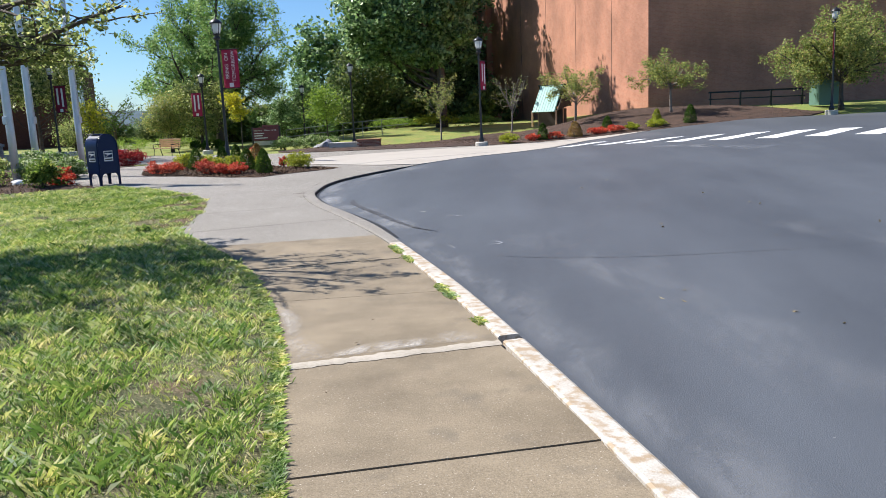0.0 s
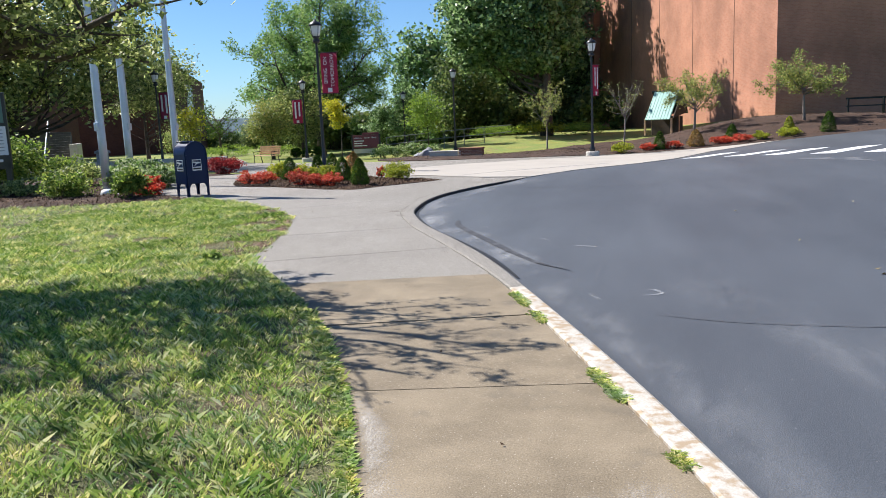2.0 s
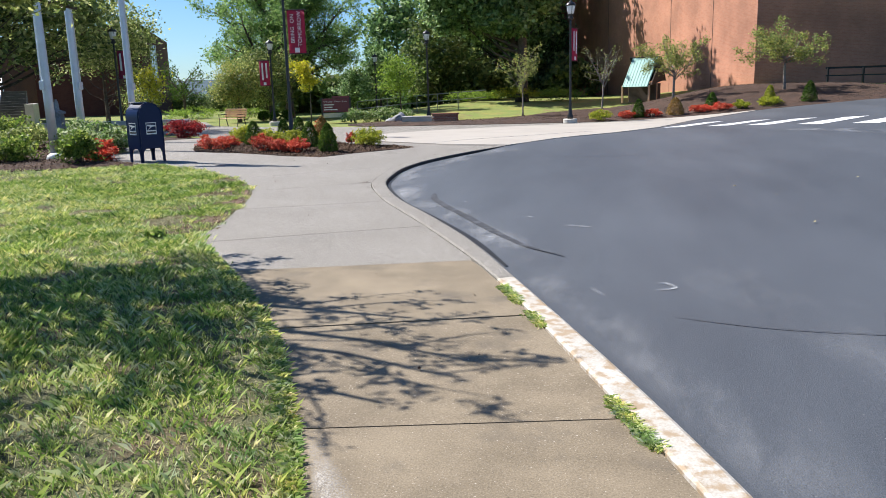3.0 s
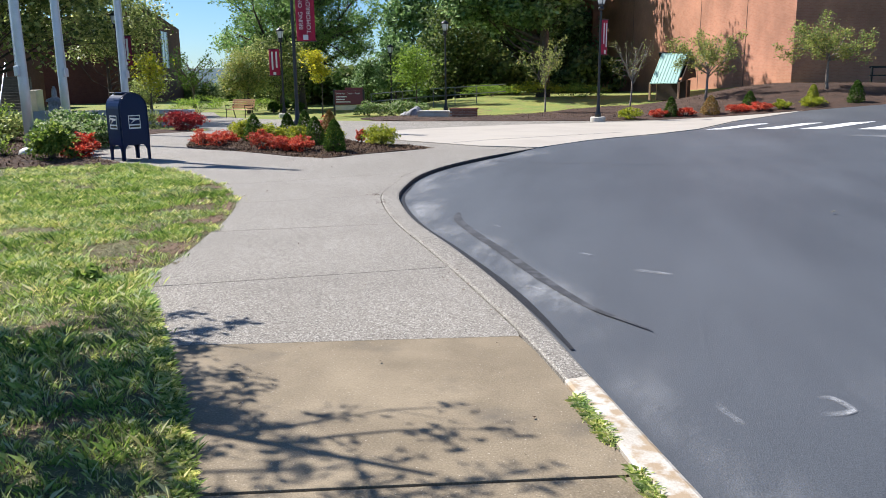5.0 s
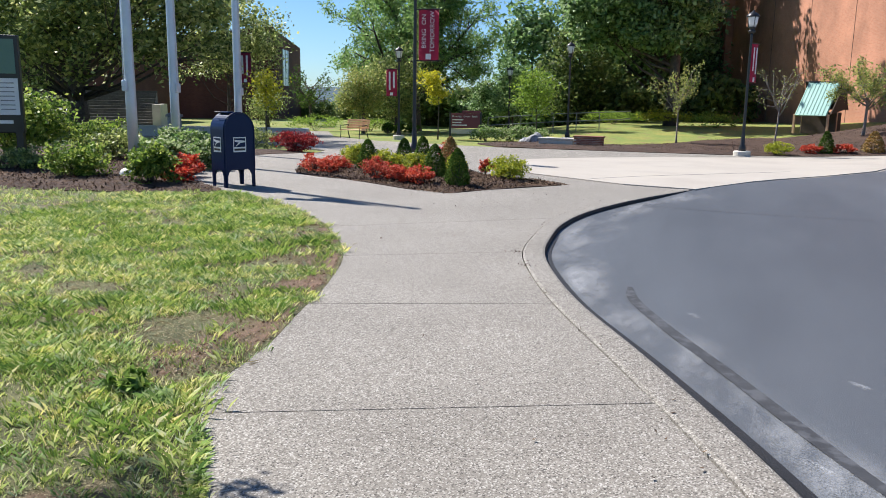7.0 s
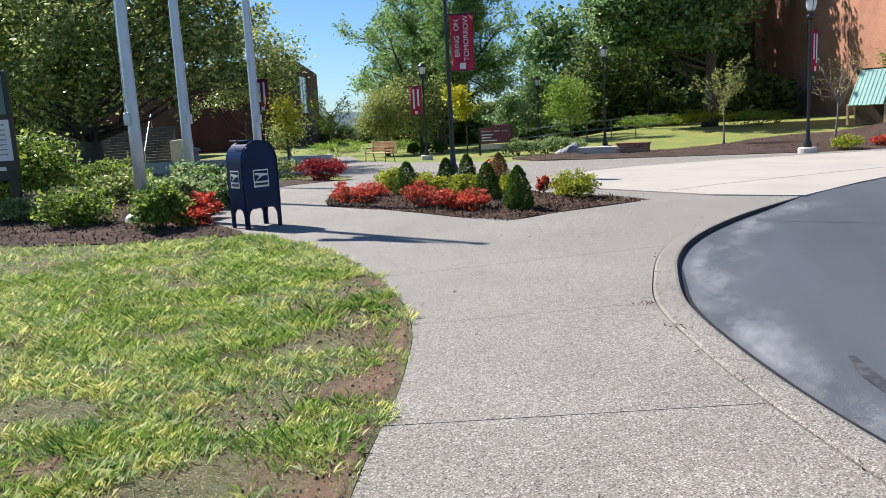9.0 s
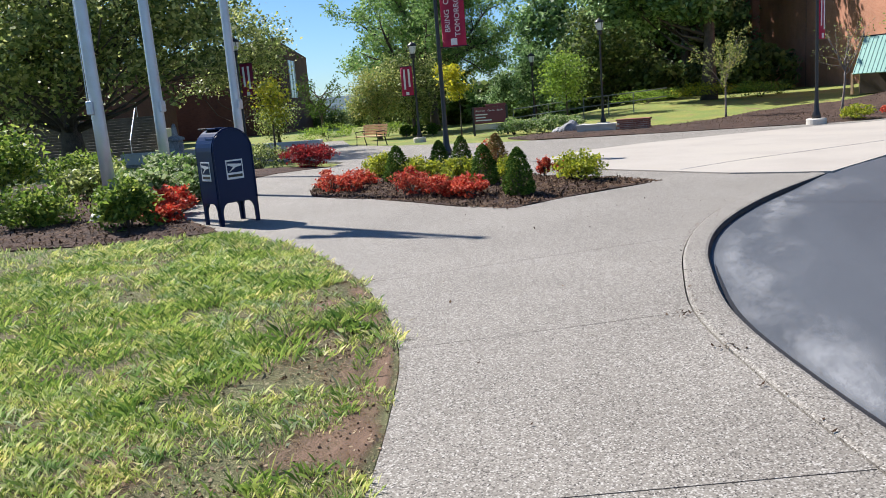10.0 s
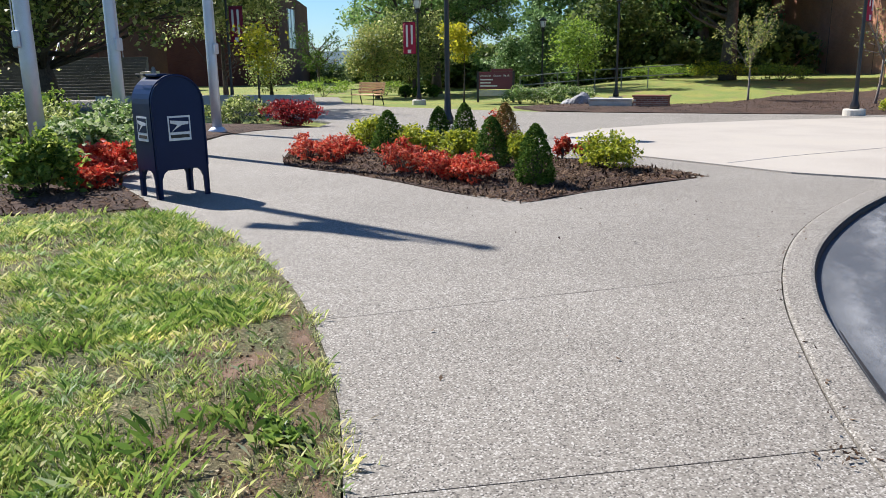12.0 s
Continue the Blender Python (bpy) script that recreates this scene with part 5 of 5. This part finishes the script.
# ---- buildings ----
TURN = 19.6
hall = structure(thing("brick_hall", 9.0, 50.6, 0.0, TURN), "large windowless orange-red brick hall", "building")
# local x runs along the shaded front, local y along the sunlit side
bm = box(46, 33, 14, 23, 16.5, 6.5)
part("wall", bm, M_brick, hall)
part("wall", box(30, 6, 13.5, 14.4, 36.0, 6.25), M_brick, hall, "set-back brick wing")
part("parapet", box(46.3, 33.3, 0.4, 23, 16.5, 13.7), M_cap, hall)
for y in (5.2, 11.4, 17.6, 24.0):
    part("wall_joint", box(0.02, 0.03, 13, -0.004, y, 6.4), M_joint, hall)

left = structure(thing("brick_building", -43.5, 73.9, -1.5, TURN), "dark red brick building with a sloping parapet", "building")
bm = bmesh.new()
prof = [(0, 0), (0, 9.6), (-24, 7.2), (-24, 0)]
f0 = [bm.verts.new((x, 0, z)) for x, z in prof]
f1 = [bm.verts.new((x, 13, z - (1.0 if z > 1 and x == 0 else 0))) for x, z in prof]
bm.faces.new(f0)
bm.faces.new(f1[::-1])
for i in range(4):
    bm.faces.new((f0[i], f1[i], f1[(i + 1) % 4], f0[(i + 1) % 4]))
bmesh.ops.recalc_face_normals(bm, faces=bm.faces[:])
part("wall", bm, M_brick_dark, left)
w = part("window", box(0.06, 2.6, 3.6, 0.02, 5.0, 6.1), M_window, left)
for dy in (-1.12, 0, 1.12):
    part("mullion", box(0.1, 0.09, 3.6, 0.05, 5.0 + dy * 1.15, 6.1), M_alu, w)
part("roof_edge", box(24.2, 0.3, 0.25, -12, 0.0, 8.45, m=Matrix.Rotation(0.0, 4, "Y")), M_brick_dark, left).matrix_basis = Matrix.Translation((0, -0.02, 0)) @ Matrix.Translation((-12, 0, 8.5)) @ Matrix.Rotation(-0.0997, 4, "Y") @ Matrix.Translation((12, 0, -8.5))
low = structure(thing("brick_building", -46, 52.5, -0.6, TURN), "long dark brick building behind the trees", "building")
part("wall", box(40, 12, 6.2, -18, 6, 3.1), M_brick_dark, low)
part("parapet", box(40.3, 12.3, 0.3, -18, 6, 6.3), M_cap, low)

# steps up to the left building
steps = structure(thing("stairs", -40.0, 46.0, at_land(-40, 46.0), 35), "broad flight of grey outdoor steps, darkened for tree shade", "stairs")
for i in range(14):
    part("step", box(8.5, 0.36, 0.17 * (i + 1), 0, 0.34 * i, 0.085 * (i + 1), 0.01), M_step_shade, steps)
for x in (-3.9, -0.8, 2.8):
    part("handrail", tubes([[((x, -0.2, 0), 0.03), ((x, -0.2, 0.95), 0.03), ((x, 4.6, 3.3), 0.03), ((x, 4.6, 2.3), 0.03)]], 8), M_alu, steps)
part("side_wall", box(0.5, 5.2, 1.5, 4.6, 2.2, 0.75), M_cap, steps)


# ---- street furniture ----
def flagpole(x, y, flag=False):
    t = thing("flagpole", x, y, at_land(x, y), -107 if flag else 0, "tall tapered satin aluminium flagpole in mulch", "flagpole", "flagpoles")
    part("pole", lathe([(0.105, 0.0), (0.105, 1.5), (0.085, 5), (0.055, 8.25), (0.05, 8.3)], 20), M_alu, t, smooth=True)
    part("collar", lathe([(0.2, 0.0), (0.2, 0.05), (0.13, 0.12), (0.11, 0.13)], 20), M_alu, t, smooth=True)
    part("finial", lathe([(0.02, 8.3), (0.07, 8.34), (0.09, 8.41), (0.07, 8.48), (0.01, 8.51)], 14), M_alu, t, smooth=True)
    part("cleat", box(0.05, 0.16, 0.22, 0.12, 0, 1.75, 0.02), M_alu, t)
    part("halyard", tubes([[((0.14, 0.0, 1.75), 0.008), ((0.1, 0.02, 5), 0.008), ((0.07, 0, 8.2), 0.008)]], 5), M_white, t)
    if flag:
        bm = bmesh.new()
        rows = []
        for i in range(15):
            u = i / 14
            rows.append([bm.verts.new((0.09 + 0.42 * v * (0.4 + 0.9 * u) + 0.03 * math.sin(9 * v + 5 * u), 0.10 * math.sin(11 * v + 3 * u) * (0.3 + u), 8.1 - 1.6 * u - 0.6 * v)) for v in np.linspace(0, 1, 9)])
        for a, b in zip(rows, rows[1:]):
            for j in range(8):
                bm.faces.new((a[j], a[j + 1], b[j + 1], b[j]))
        bmesh.ops.solidify(bm, geom=bm.faces[:], thickness=0.006)
        part("flag", bm, M_white, t, "limp cloth flag", smooth=True)
    return t


flagpole(-12.25, 19.8, True)
flagpole(-13.55, 22.7)
flagpole(-13.95, 25.85)


def lettering(text, size, material, parent, m, name="lettering"):
    cu = bpy.data.curves.new("lettering", "FONT")
    cu.body, cu.size, cu.align_x, cu.align_y, cu.extrude = text, size, "CENTER", "CENTER", 0.002
    tmp = new("tmp", cu)
    me = bpy.data.meshes.new_from_object(tmp.evaluated_get(bpy.context.evaluated_depsgraph_get()))
    bpy.data.objects.remove(tmp)
    ob = finish(name, me, material, parent)
    ob.matrix_basis = m
    return ob


def lamp(x, y, h, banner=None, turn=0.0, words=False, hang=1.35):
    """A black post lamp with an urn-shaped lantern; banner: its side, +1 or -1."""
    t = thing("lamp_post", x, y, at_land(x, y), turn, "black metal post-top lamp with a lantern" + (" and a maroon banner" if banner else ""), "street lamp", "lamp posts")
    part("base", lathe([(0.3, -0.05), (0.3, 0.16), (0.27, 0.19)], 20), M_cap, t, "round concrete footing")
    part("post", lathe([(0.13, 0.19), (0.13, 0.3), (0.08, 0.42), (0.055, 0.9), (0.042, h - 0.85), (0.042, h - 0.75)], 14), M_black, t, smooth=True)
    part("collar", lathe([(0.07, h - 0.78), (0.12, h - 0.74), (0.12, h - 0.68), (0.07, h - 0.64), (0.1, h - 0.6), (0.14, h - 0.56)], 16), M_black, t, smooth=True)
    part("globe", lathe([(0.11, h - 0.56), (0.15, h - 0.45), (0.18, h - 0.25), (0.18, h - 0.2)], 16), M_glass, t, smooth=True)
    part("cap", lathe([(0.23, h - 0.22), (0.23, h - 0.19), (0.15, h - 0.1), (0.05, h - 0.05), (0.03, h)], 16), M_black, t, smooth=True)
    for k in range(4):
        a = math.pi / 4 + k * math.pi / 2
        part("rib", tubes([[((0.13 * math.cos(a), 0.13 * math.sin(a), h - 0.56), 0.012), ((0.19 * math.cos(a), 0.19 * math.sin(a), h - 0.22), 0.012)]], 5), M_black, t)
    if banner:
        s, top = banner, h - 1.1
        for z in (top, top - hang):
            part("arm", tubes([[((0, 0, z), 0.016), ((s * 0.72, 0, z), 0.014)]], 6), M_black, t)
        bm = bmesh.new()
        cols = [[bm.verts.new((s * (0.1 + 0.56 * u), 0.015 * math.sin(7 * u + 2 * v), top - hang * v)) for v in np.linspace(0, 1, 9)] for u in np.linspace(0, 1, 5)]
        for a, b in zip(cols, cols[1:]):
            for j in range(8):
                bm.faces.new((a[j], a[j + 1], b[j + 1], b[j]))
        bmesh.ops.solidify(bm, geom=bm.faces[:], thickness=0.005)
        bmesh.ops.recalc_face_normals(bm, faces=bm.faces[:])
        bn = part("banner", bm, M_banner, t, "maroon banner with white lettering", smooth=True)
        if words:
            up = Matrix.Rotation(radians(90), 4, "X") @ Matrix.Rotation(radians(90), 4, "Z")
            lettering("BRING", 0.175, M_white, bn, Matrix.Translation((s * 0.26, -0.035, top - hang * 0.57)) @ up)
            lettering("ON", 0.175, M_white, bn, Matrix.Translation((s * 0.26, -0.035, top - hang * 0.20)) @ up)
            lettering("TOMORROW", 0.178, M_white, bn, Matrix.Translation((s * 0.49, -0.035, top - hang * 0.44)) @ up)
        else:
            for u, a, b in ((0.26, 0.1, 0.7), (0.48, 0.1, 0.78)):
                part("print_bar", box(0.09, 0.006, hang * (b - a), s * u, -0.03, top - hang * (a + b) / 2), M_white, bn)
        part("emblem", box(0.15, 0.006, 0.15, s * 0.38, -0.03, top - hang * 0.92, 0.002), M_white, bn)
    return t


lamp(-9.18, 27.26, 5.12, 1, 8, True)
lamp(-0.62, 37.3, 5.05, 1, 66)
lamp(-17.15, 44.2, 4.6, -1, 10)
lamp(-22.4, 37.9, 4.95, 1, 10)
lamp(-9.0, 47.0, 4.9)
lamp(-14.4, 55.0, 4.0)
lamp(16.5, 41.0, 5.1, -1, 66)


def mailbox():
    """A barrel-topped collection box on four legs."""
    t = thing("post_box", -9.08, 18.73, 0.0, 65, "dark blue metal mail collection box on legs", "post box")
    W, D, Z0, ZS = 0.60, 0.46, 0.30, 1.0  # profile width, depth, body's foot, spring of the arch
    bm = bmesh.new()
    prof = [(-W / 2, Z0), (W / 2, Z0), (W / 2, ZS)] + [(W / 2 * math.cos(a), ZS + W / 2 * math.sin(a)) for a in np.linspace(0, math.pi, 19)[1:-1]] + [(-W / 2, ZS)]
    f0 = [bm.verts.new((x, -D / 2, z)) for x, z in prof]
    f1 = [bm.verts.new((x, D / 2, z)) for x, z in prof]
    bm.faces.new(f0)
    bm.faces.new(f1[::-1])
    n = len(prof)
    for i in range(n):
        bm.faces.new((f0[i], f1[i], f1[(i + 1) % n], f0[(i + 1) % n]))
    bmesh.ops.recalc_face_normals(bm, faces=bm.faces[:])
    es = [e for e in bm.edges if abs(e.verts[0].co.y - e.verts[1].co.y) < 1e-6]
    bmesh.ops.bevel(bm, geom=es, offset=0.012, segments=2, affect="EDGES")
    body = part("body", bm, M_mailbox, t, smooth=False)
    for y in (-D / 2 - 0.008, D / 2 + 0.008):
        ring = [((0.285 * math.cos(a), y, ZS + 0.285 * math.sin(a)), 0.01) for a in np.linspace(0, math.pi, 15)]
        part("rim", tubes([[((0.285, y, Z0 + 0.03), 0.01)] + ring + [((-0.285, y, Z0 + 0.03), 0.01)]], 6), M_mailbox, body)
    hood = part("hood", box(0.15, 0.34, 0.03, -0.1, 0, ZS + 0.29, 0.012), M_mailbox, t, "raised pull-down hood")
    part("hatch_handle", tubes([[((-0.24, -0.1, ZS + 0.27), 0.01), ((-0.27, -0.1, ZS + 0.3), 0.01), ((-0.27, 0.1, ZS + 0.3), 0.01), ((-0.24, 0.1, ZS + 0.27), 0.01)]], 6), M_iron, hood)
    for x in (-1, 1):
        for y in (-1, 1):
            b = bmesh.new()
            pts = [(0, 0), (-0.055, 0), (-0.06, 0.2), (-0.09, 0.27), (-0.15, 0.315), (0, 0.315)]
            v0 = [b.verts.new((x * (W / 2 - 0.004 + px), y * (D / 2 - 0.004), z)) for px, z in pts]
            v1 = [b.verts.new((x * (W / 2 - 0.004 + px), y * (D / 2 - 0.03), z)) for px, z in pts]
            v2 = [b.verts.new((x * (W / 2 - 0.004), y * (D / 2 - 0.004 + px), z)) for px, z in pts]
            v3 = [b.verts.new((x * (W / 2 - 0.03), y * (D / 2 - 0.004 + px), z)) for px, z in pts]
            for A, B in ((v0, v1), (v2, v3)):
                b.faces.new(A)
                b.faces.new(B[::-1])
                for i in range(6):
                    b.faces.new((A[i], B[i], B[(i + 1) % 6], A[(i + 1) % 6]))
            bmesh.ops.recalc_face_normals(b, faces=b.faces[:])
            part("leg", b, M_mailbox, t)
    for m in (Matrix.Translation((0.0, -D / 2 - 0.003, 0.74)), Matrix.Rotation(radians(-90), 4, "Z") @ Matrix.Translation((0.0, -W / 2 - 0.003, 0.74))):
        st = part("sticker", box(0.25, 0.003, 0.26), M_white, t, "white square decal with a blue bird-like shape")
        st.matrix_basis = m
        part("decal_field", box(0.22, 0.003, 0.15, 0, -0.002, 0.035), M_mailbox, st)
        b = bmesh.new()
        v = [b.verts.new((x, -0.005, z)) for x, z in ((-0.10, 0.085), (0.105, 0.065), (0.10, 0.04), (0.02, 0.03), (-0.09, -0.035), (-0.02, 0.035), (-0.10, 0.055))]
        b.faces.new(v)
        r = bmesh.ops.extrude_face_region(b, geom=b.faces[:])
        bmesh.ops.translate(b, vec=(0, 0.002, 0), verts=[q for q in r["geom"] if isinstance(q, bmesh.types.BMVert)])
        bmesh.ops.recalc_face_normals(b, faces=b.faces[:])
        part("decal_shape", b, M_white, st)
        part("print_bar", box(0.21, 0.003, 0.035, 0, -0.002, -0.085), M_joint, st)


mailbox()


def bench(x, y, turn):
    t = thing("park_bench", x, y, at_land(x, y) - 0.03, turn, "warm wooden slatted park bench with dark metal frame", "bench")
    for i in range(4):
        part("seat_slat", box(1.7, 0.1, 0.035, 0, -0.22 + 0.12 * i, 0.45, 0.006), M_wood, t)
    for i in range(4):
        part("back_slat", box(1.7, 0.03, 0.1, 0, 0.24 + 0.03 * i, 0.56 + 0.12 * i, 0.006), M_wood, t)
    for s in (-0.72, 0.72):
        part("frame", tubes([[((s, -0.3, 0), 0.025), ((s, -0.25, 0.43), 0.025), ((s, 0.2, 0.43), 0.025), ((s, 0.37, 0.98), 0.025)], [((s, 0.32, 0), 0.025), ((s, 0.2, 0.43), 0.025)], [((s, -0.27, 0.43), 0.02), ((s, -0.3, 0.66), 0.02), ((s, 0.27, 0.68), 0.02)]], 7), M_iron, t)


bench(-19.1, 43.0, -22)


def sign():
    t = thing("campus_sign", -14.5, 47.0, at_land(-14.5, 47.0) - 0.03, 8, "maroon wayfinding sign with white lettering on posts", "sign")
    panel = part("panel", box(1.6, 0.12, 0.78, 0, 0, 0.98, 0.015), M_signred, t)
    part("top_panel", box(1.0, 0.12, 0.13, 0.3, 0, 1.44, 0.015), M_signred, t)
    for s in (-0.83, 0.83):
        part("post", box(0.1, 0.14, 1.42, s, 0, 0.71, 0.01), M_black, t)
    part("skirt", box(1.55, 0.08, 0.26, 0, 0, 0.42), M_cap, t)
    for word, x in (("University", -0.47), ("Center", 0.08), ("South", 0.5)):
        lettering(word, 0.125, M_white, panel, Matrix.Translation((x, -0.063, 1.2)) @ Matrix.Rotation(radians(90), 4, "X"))
    for z, w in ((1.02, 0.6), (0.88, 0.5), (0.74, 0.8)):
        part("print_bar", box(w, 0.006, 0.055, -0.72 + w / 2, -0.063, z), M_white, panel)


sign()


def directory():
    t = thing("directory_board", -15.4, 19.2, at_land(-15.4, 19.2), 30, "tall dark map board with a white list panel", "sign")
    panel = part("panel", box(1.3, 0.14, 2.0, 0, 0, 1.75, 0.02), M_black, t)
    part("map", box(1.15, 0.01, 0.7, 0, -0.075, 2.32), M_greenbox, panel)
    li = part("list", box(1.2, 0.01, 0.75, 0, -0.075, 1.5), M_white, panel)
    for k in range(7):
        for c in (-0.38, 0.0, 0.38):
            part("print_bar", box(0.28, 0.004, 0.02, c, -0.082, 1.78 - 0.09 * k), M_stone, li)
    part("print_bar", box(0.9, 0.01, 0.07, 0, -0.075, 0.98), M_white, panel)
    for s in (-0.55, 0.55):
        part("post", box(0.14, 0.14, 1.0, s, 0, 0.45), M_black, t)


directory()

# boulders and the brick seat wall
def boulder(x, y, sx, sy, sz, seed):
    bm = bmesh.new()
    bmesh.ops.create_icosphere(bm, subdivisions=3, radius=1)
    for v in bm.verts:
        k = 1 + 0.28 * noise.noise(v.co * 1.3 + Vector((seed * 7, 0, 0))) + 0.1 * noise.noise(v.co * 3.5)
        v.co = Vector((v.co.x * sx * k, v.co.y * sy * k, max(-0.15, v.co.z * sz * k)))
    ob = finish("boulder", bm, M_stone)
    ob.matrix_basis = pose(x, y, at_land(x, y), 0, 0, seed * 50)
    tagged(ob, "rough grey boulder on the mulch", "rock", "boulders")


for i, (x, y, sx, sy, sz) in enumerate(((-9.75, 43.4, 0.5, 0.4, 0.5), (-9.05, 43.2, 0.42, 0.35, 0.36), (-10.35, 43.5, 0.28, 0.25, 0.26), (-8.4, 43.1, 0.3, 0.25, 0.24))):
    boulder(x, y, sx, sy, sz, i + 1)
seat = thing("seat_wall", -6.6, 39.9, at_land(-6.6, 39.9) - 0.05, -3, "low red brick seat wall with a pale stone cap", "wall")
part("core", box(1.13, 0.48, 0.50, 0.0, 0, 0.25), M_cap, seat, "mortar core")
part("bench_block", box(1.5, 0.42, 0.36, -1.4, 0.12, 0.18), M_cap, seat, "pale stone bench section")
part("cap", box(1.55, 0.5, 0.07, -1.4, 0.12, 0.40, 0.01), M_cap, seat)
for r in range(7):
    for k in range(6):
        w = 0.188 if not (r % 2 and k == 5) else 0.09
        part("brick", box(w, 0.02, 0.06, -0.49 + 0.198 * k + (0.099 - (0.05 if w < 0.1 else 0) if r % 2 else 0), -0.244, 0.04 + 0.07 * r, 0.003), M_seatbrick, seat)
    for k in range(2):
        part("brick", box(0.02, 0.2, 0.06, 0.571, -0.12 + 0.22 * k, 0.04 + 0.07 * r, 0.003), M_seatbrick, seat)
part("cap", box(1.24, 0.56, 0.06, 0.0, 0, 0.53, 0.01), M_seatbrick, seat)


# railing on the lawn
M_rail = painted("galvanised_tube", (0.22, 0.24, 0.25), 0.5, 0.5)


def railing(pts, h=1.0):
    t = thing("railing", 0, 0, 0, 0, "grey metal tube railing along the sloping path", "railing")
    for (x0, y0), (x1, y1) in zip(pts, pts[1:]):
        n = max(1, round(math.hypot(x1 - x0, y1 - y0) / 1.6))
        for i in range(n):
            x, y = x0 + (x1 - x0) * i / n, y0 + (y1 - y0) * i / n
            part("post", tubes([[((x, y, at_land(x, y) - 0.1), 0.03), ((x, y, at_land(x, y) + h), 0.03)]], 6), M_rail, t)
        for z in (h, h * 0.55):
            part("rail", tubes([[((x0, y0, at_land(x0, y0) + z), 0.028), ((x1, y1, at_land(x1, y1) + z), 0.028)]], 6), M_rail, t)


railing([(-14.5, 51), (-11, 52.5), (-8.5, 53.5), (-6.9, 54.9)])


# shelter with a green metal roof against the sunlit wall
M_darkwood_shade = surface("dark_boards_gable_shade", (0.04, 0.028, 0.02), (0.09, 0.06, 0.04), 2, 40, 0.85, where="object")


def shelter():
    t = thing("roofed_stand", 2.9, 52, at_land(2.9, 52), -28, "small stand with a steep green ribbed metal roof", "shelter")
    bm = box(1.6, 2.1, 0.06)
    rf = part("roof", bm, M_roof, t)
    rf.matrix_basis = Matrix.Translation((0, -0.2, 1.75)) @ Matrix.Rotation(radians(52), 4, "X")
    for i in range(9):
        part("roof_rib", box(0.03, 2.12, 0.025, -0.76 + 0.19 * i, 0, 0.035), M_roof, rf)
    back = part("roof", box(2.0, 1.6, 0.05), M_iron, t)
    back.matrix_basis = Matrix.Translation((0, 0.85, 1.95)) @ Matrix.Rotation(radians(-62), 4, "X")
    for x in (-0.85, 0.85):
        part("post", box(0.12, 0.12, 1.6, x, 0.2, 0.8), M_wood, t)
        part("post", box(0.1, 0.1, 1.0, x, -0.75, 0.5, m=Matrix.Identity(4)), M_wood, t)
    part("cabinet", box(1.7, 0.7, 1.1, 0.05, 0.35, 0.55), M_darkwood_shade, t)
    # gable side is turned from the sun; its shade is in the board colour
    gb = bmesh.new()
    v = [gb.verts.new((0.98, y, z)) for y, z in ((-0.75, 1.0), (0.55, 2.6), (1.2, 1.3))] + [gb.verts.new((0.93, y, z)) for y, z in ((-0.75, 1.0), (0.55, 2.6), (1.2, 1.3))]
    gb.faces.new(v[:3])
    gb.faces.new(v[3:][::-1])
    for i in range(3):
        gb.faces.new((v[i], v[3 + i], v[3 + (i + 1) % 3], v[(i + 1) % 3]))
    part("gable", gb, M_darkwood_shade, t, "board gable end, dark with painted-in shade")


shelter()


def wall_bench():
    t = thing("metal_bench", 14.7, 47.8, at_land(14.7, 47.8), -8, "long dark metal bench before the dark brick wall", "bench")
    part("seat", box(5.2, 0.45, 0.06, 0, 0, 0.45), M_iron, t)
    part("backrest", box(5.2, 0.05, 0.1, 0, 0.25, 0.85), M_iron, t)
    for i in range(4):
        part("leg", box(0.07, 0.45, 0.9, -2.5 + 1.66 * i, 0.05, 0.4), M_iron, t)


wall_bench()
c = thing("utility_cabinet", 17.4, 44.6, at_land(17.4, 44.6), 12, "tall green metal utility cabinet on the lawn", "cabinet")
part("body", box(1.2, 1.0, 2.0, 0, 0, 1.0, 0.03), M_greenbox, c)
part("lid", box(1.26, 1.06, 0.08, 0, 0, 2.03, 0.02), M_greenbox, c)
c = thing("ground_light", -11.55, 18.85, 0.08, 20, "white domed ground light in the mulch", "light fitting")
part("dome", lathe([(0.17, -0.05), (0.17, 0.02), (0.14, 0.08), (0.08, 0.12), (0.02, 0.13)], 16), M_white, c, smooth=True)
part("plinth", box(0.5, 0.4, 0.08, 0.1, 0, -0.04, 0.01), M_cap, c)
c = thing("planter_wall", -23.5, 37.5, at_land(-23.5, 37.5), 12, "long low pale concrete wall by the path", "wall")
part("wall", box(9, 0.45, 0.5, 0, 0, 0.25, 0.02), M_cap, c)
c = thing("stone_pillar", -24.5, 36.0, at_land(-24.5, 36), 12, "short weathered stone pillar with a cap", "pillar")
part("shaft", box(0.45, 0.45, 0.95, 0, 0, 0.45, 0.02), M_stone, c)
part("cap", lathe([(0.38, 0.92), (0.36, 1.02), (0.12, 1.12), (0.1, 1.45), (0.04, 1.6)], 12), M_stone, c)
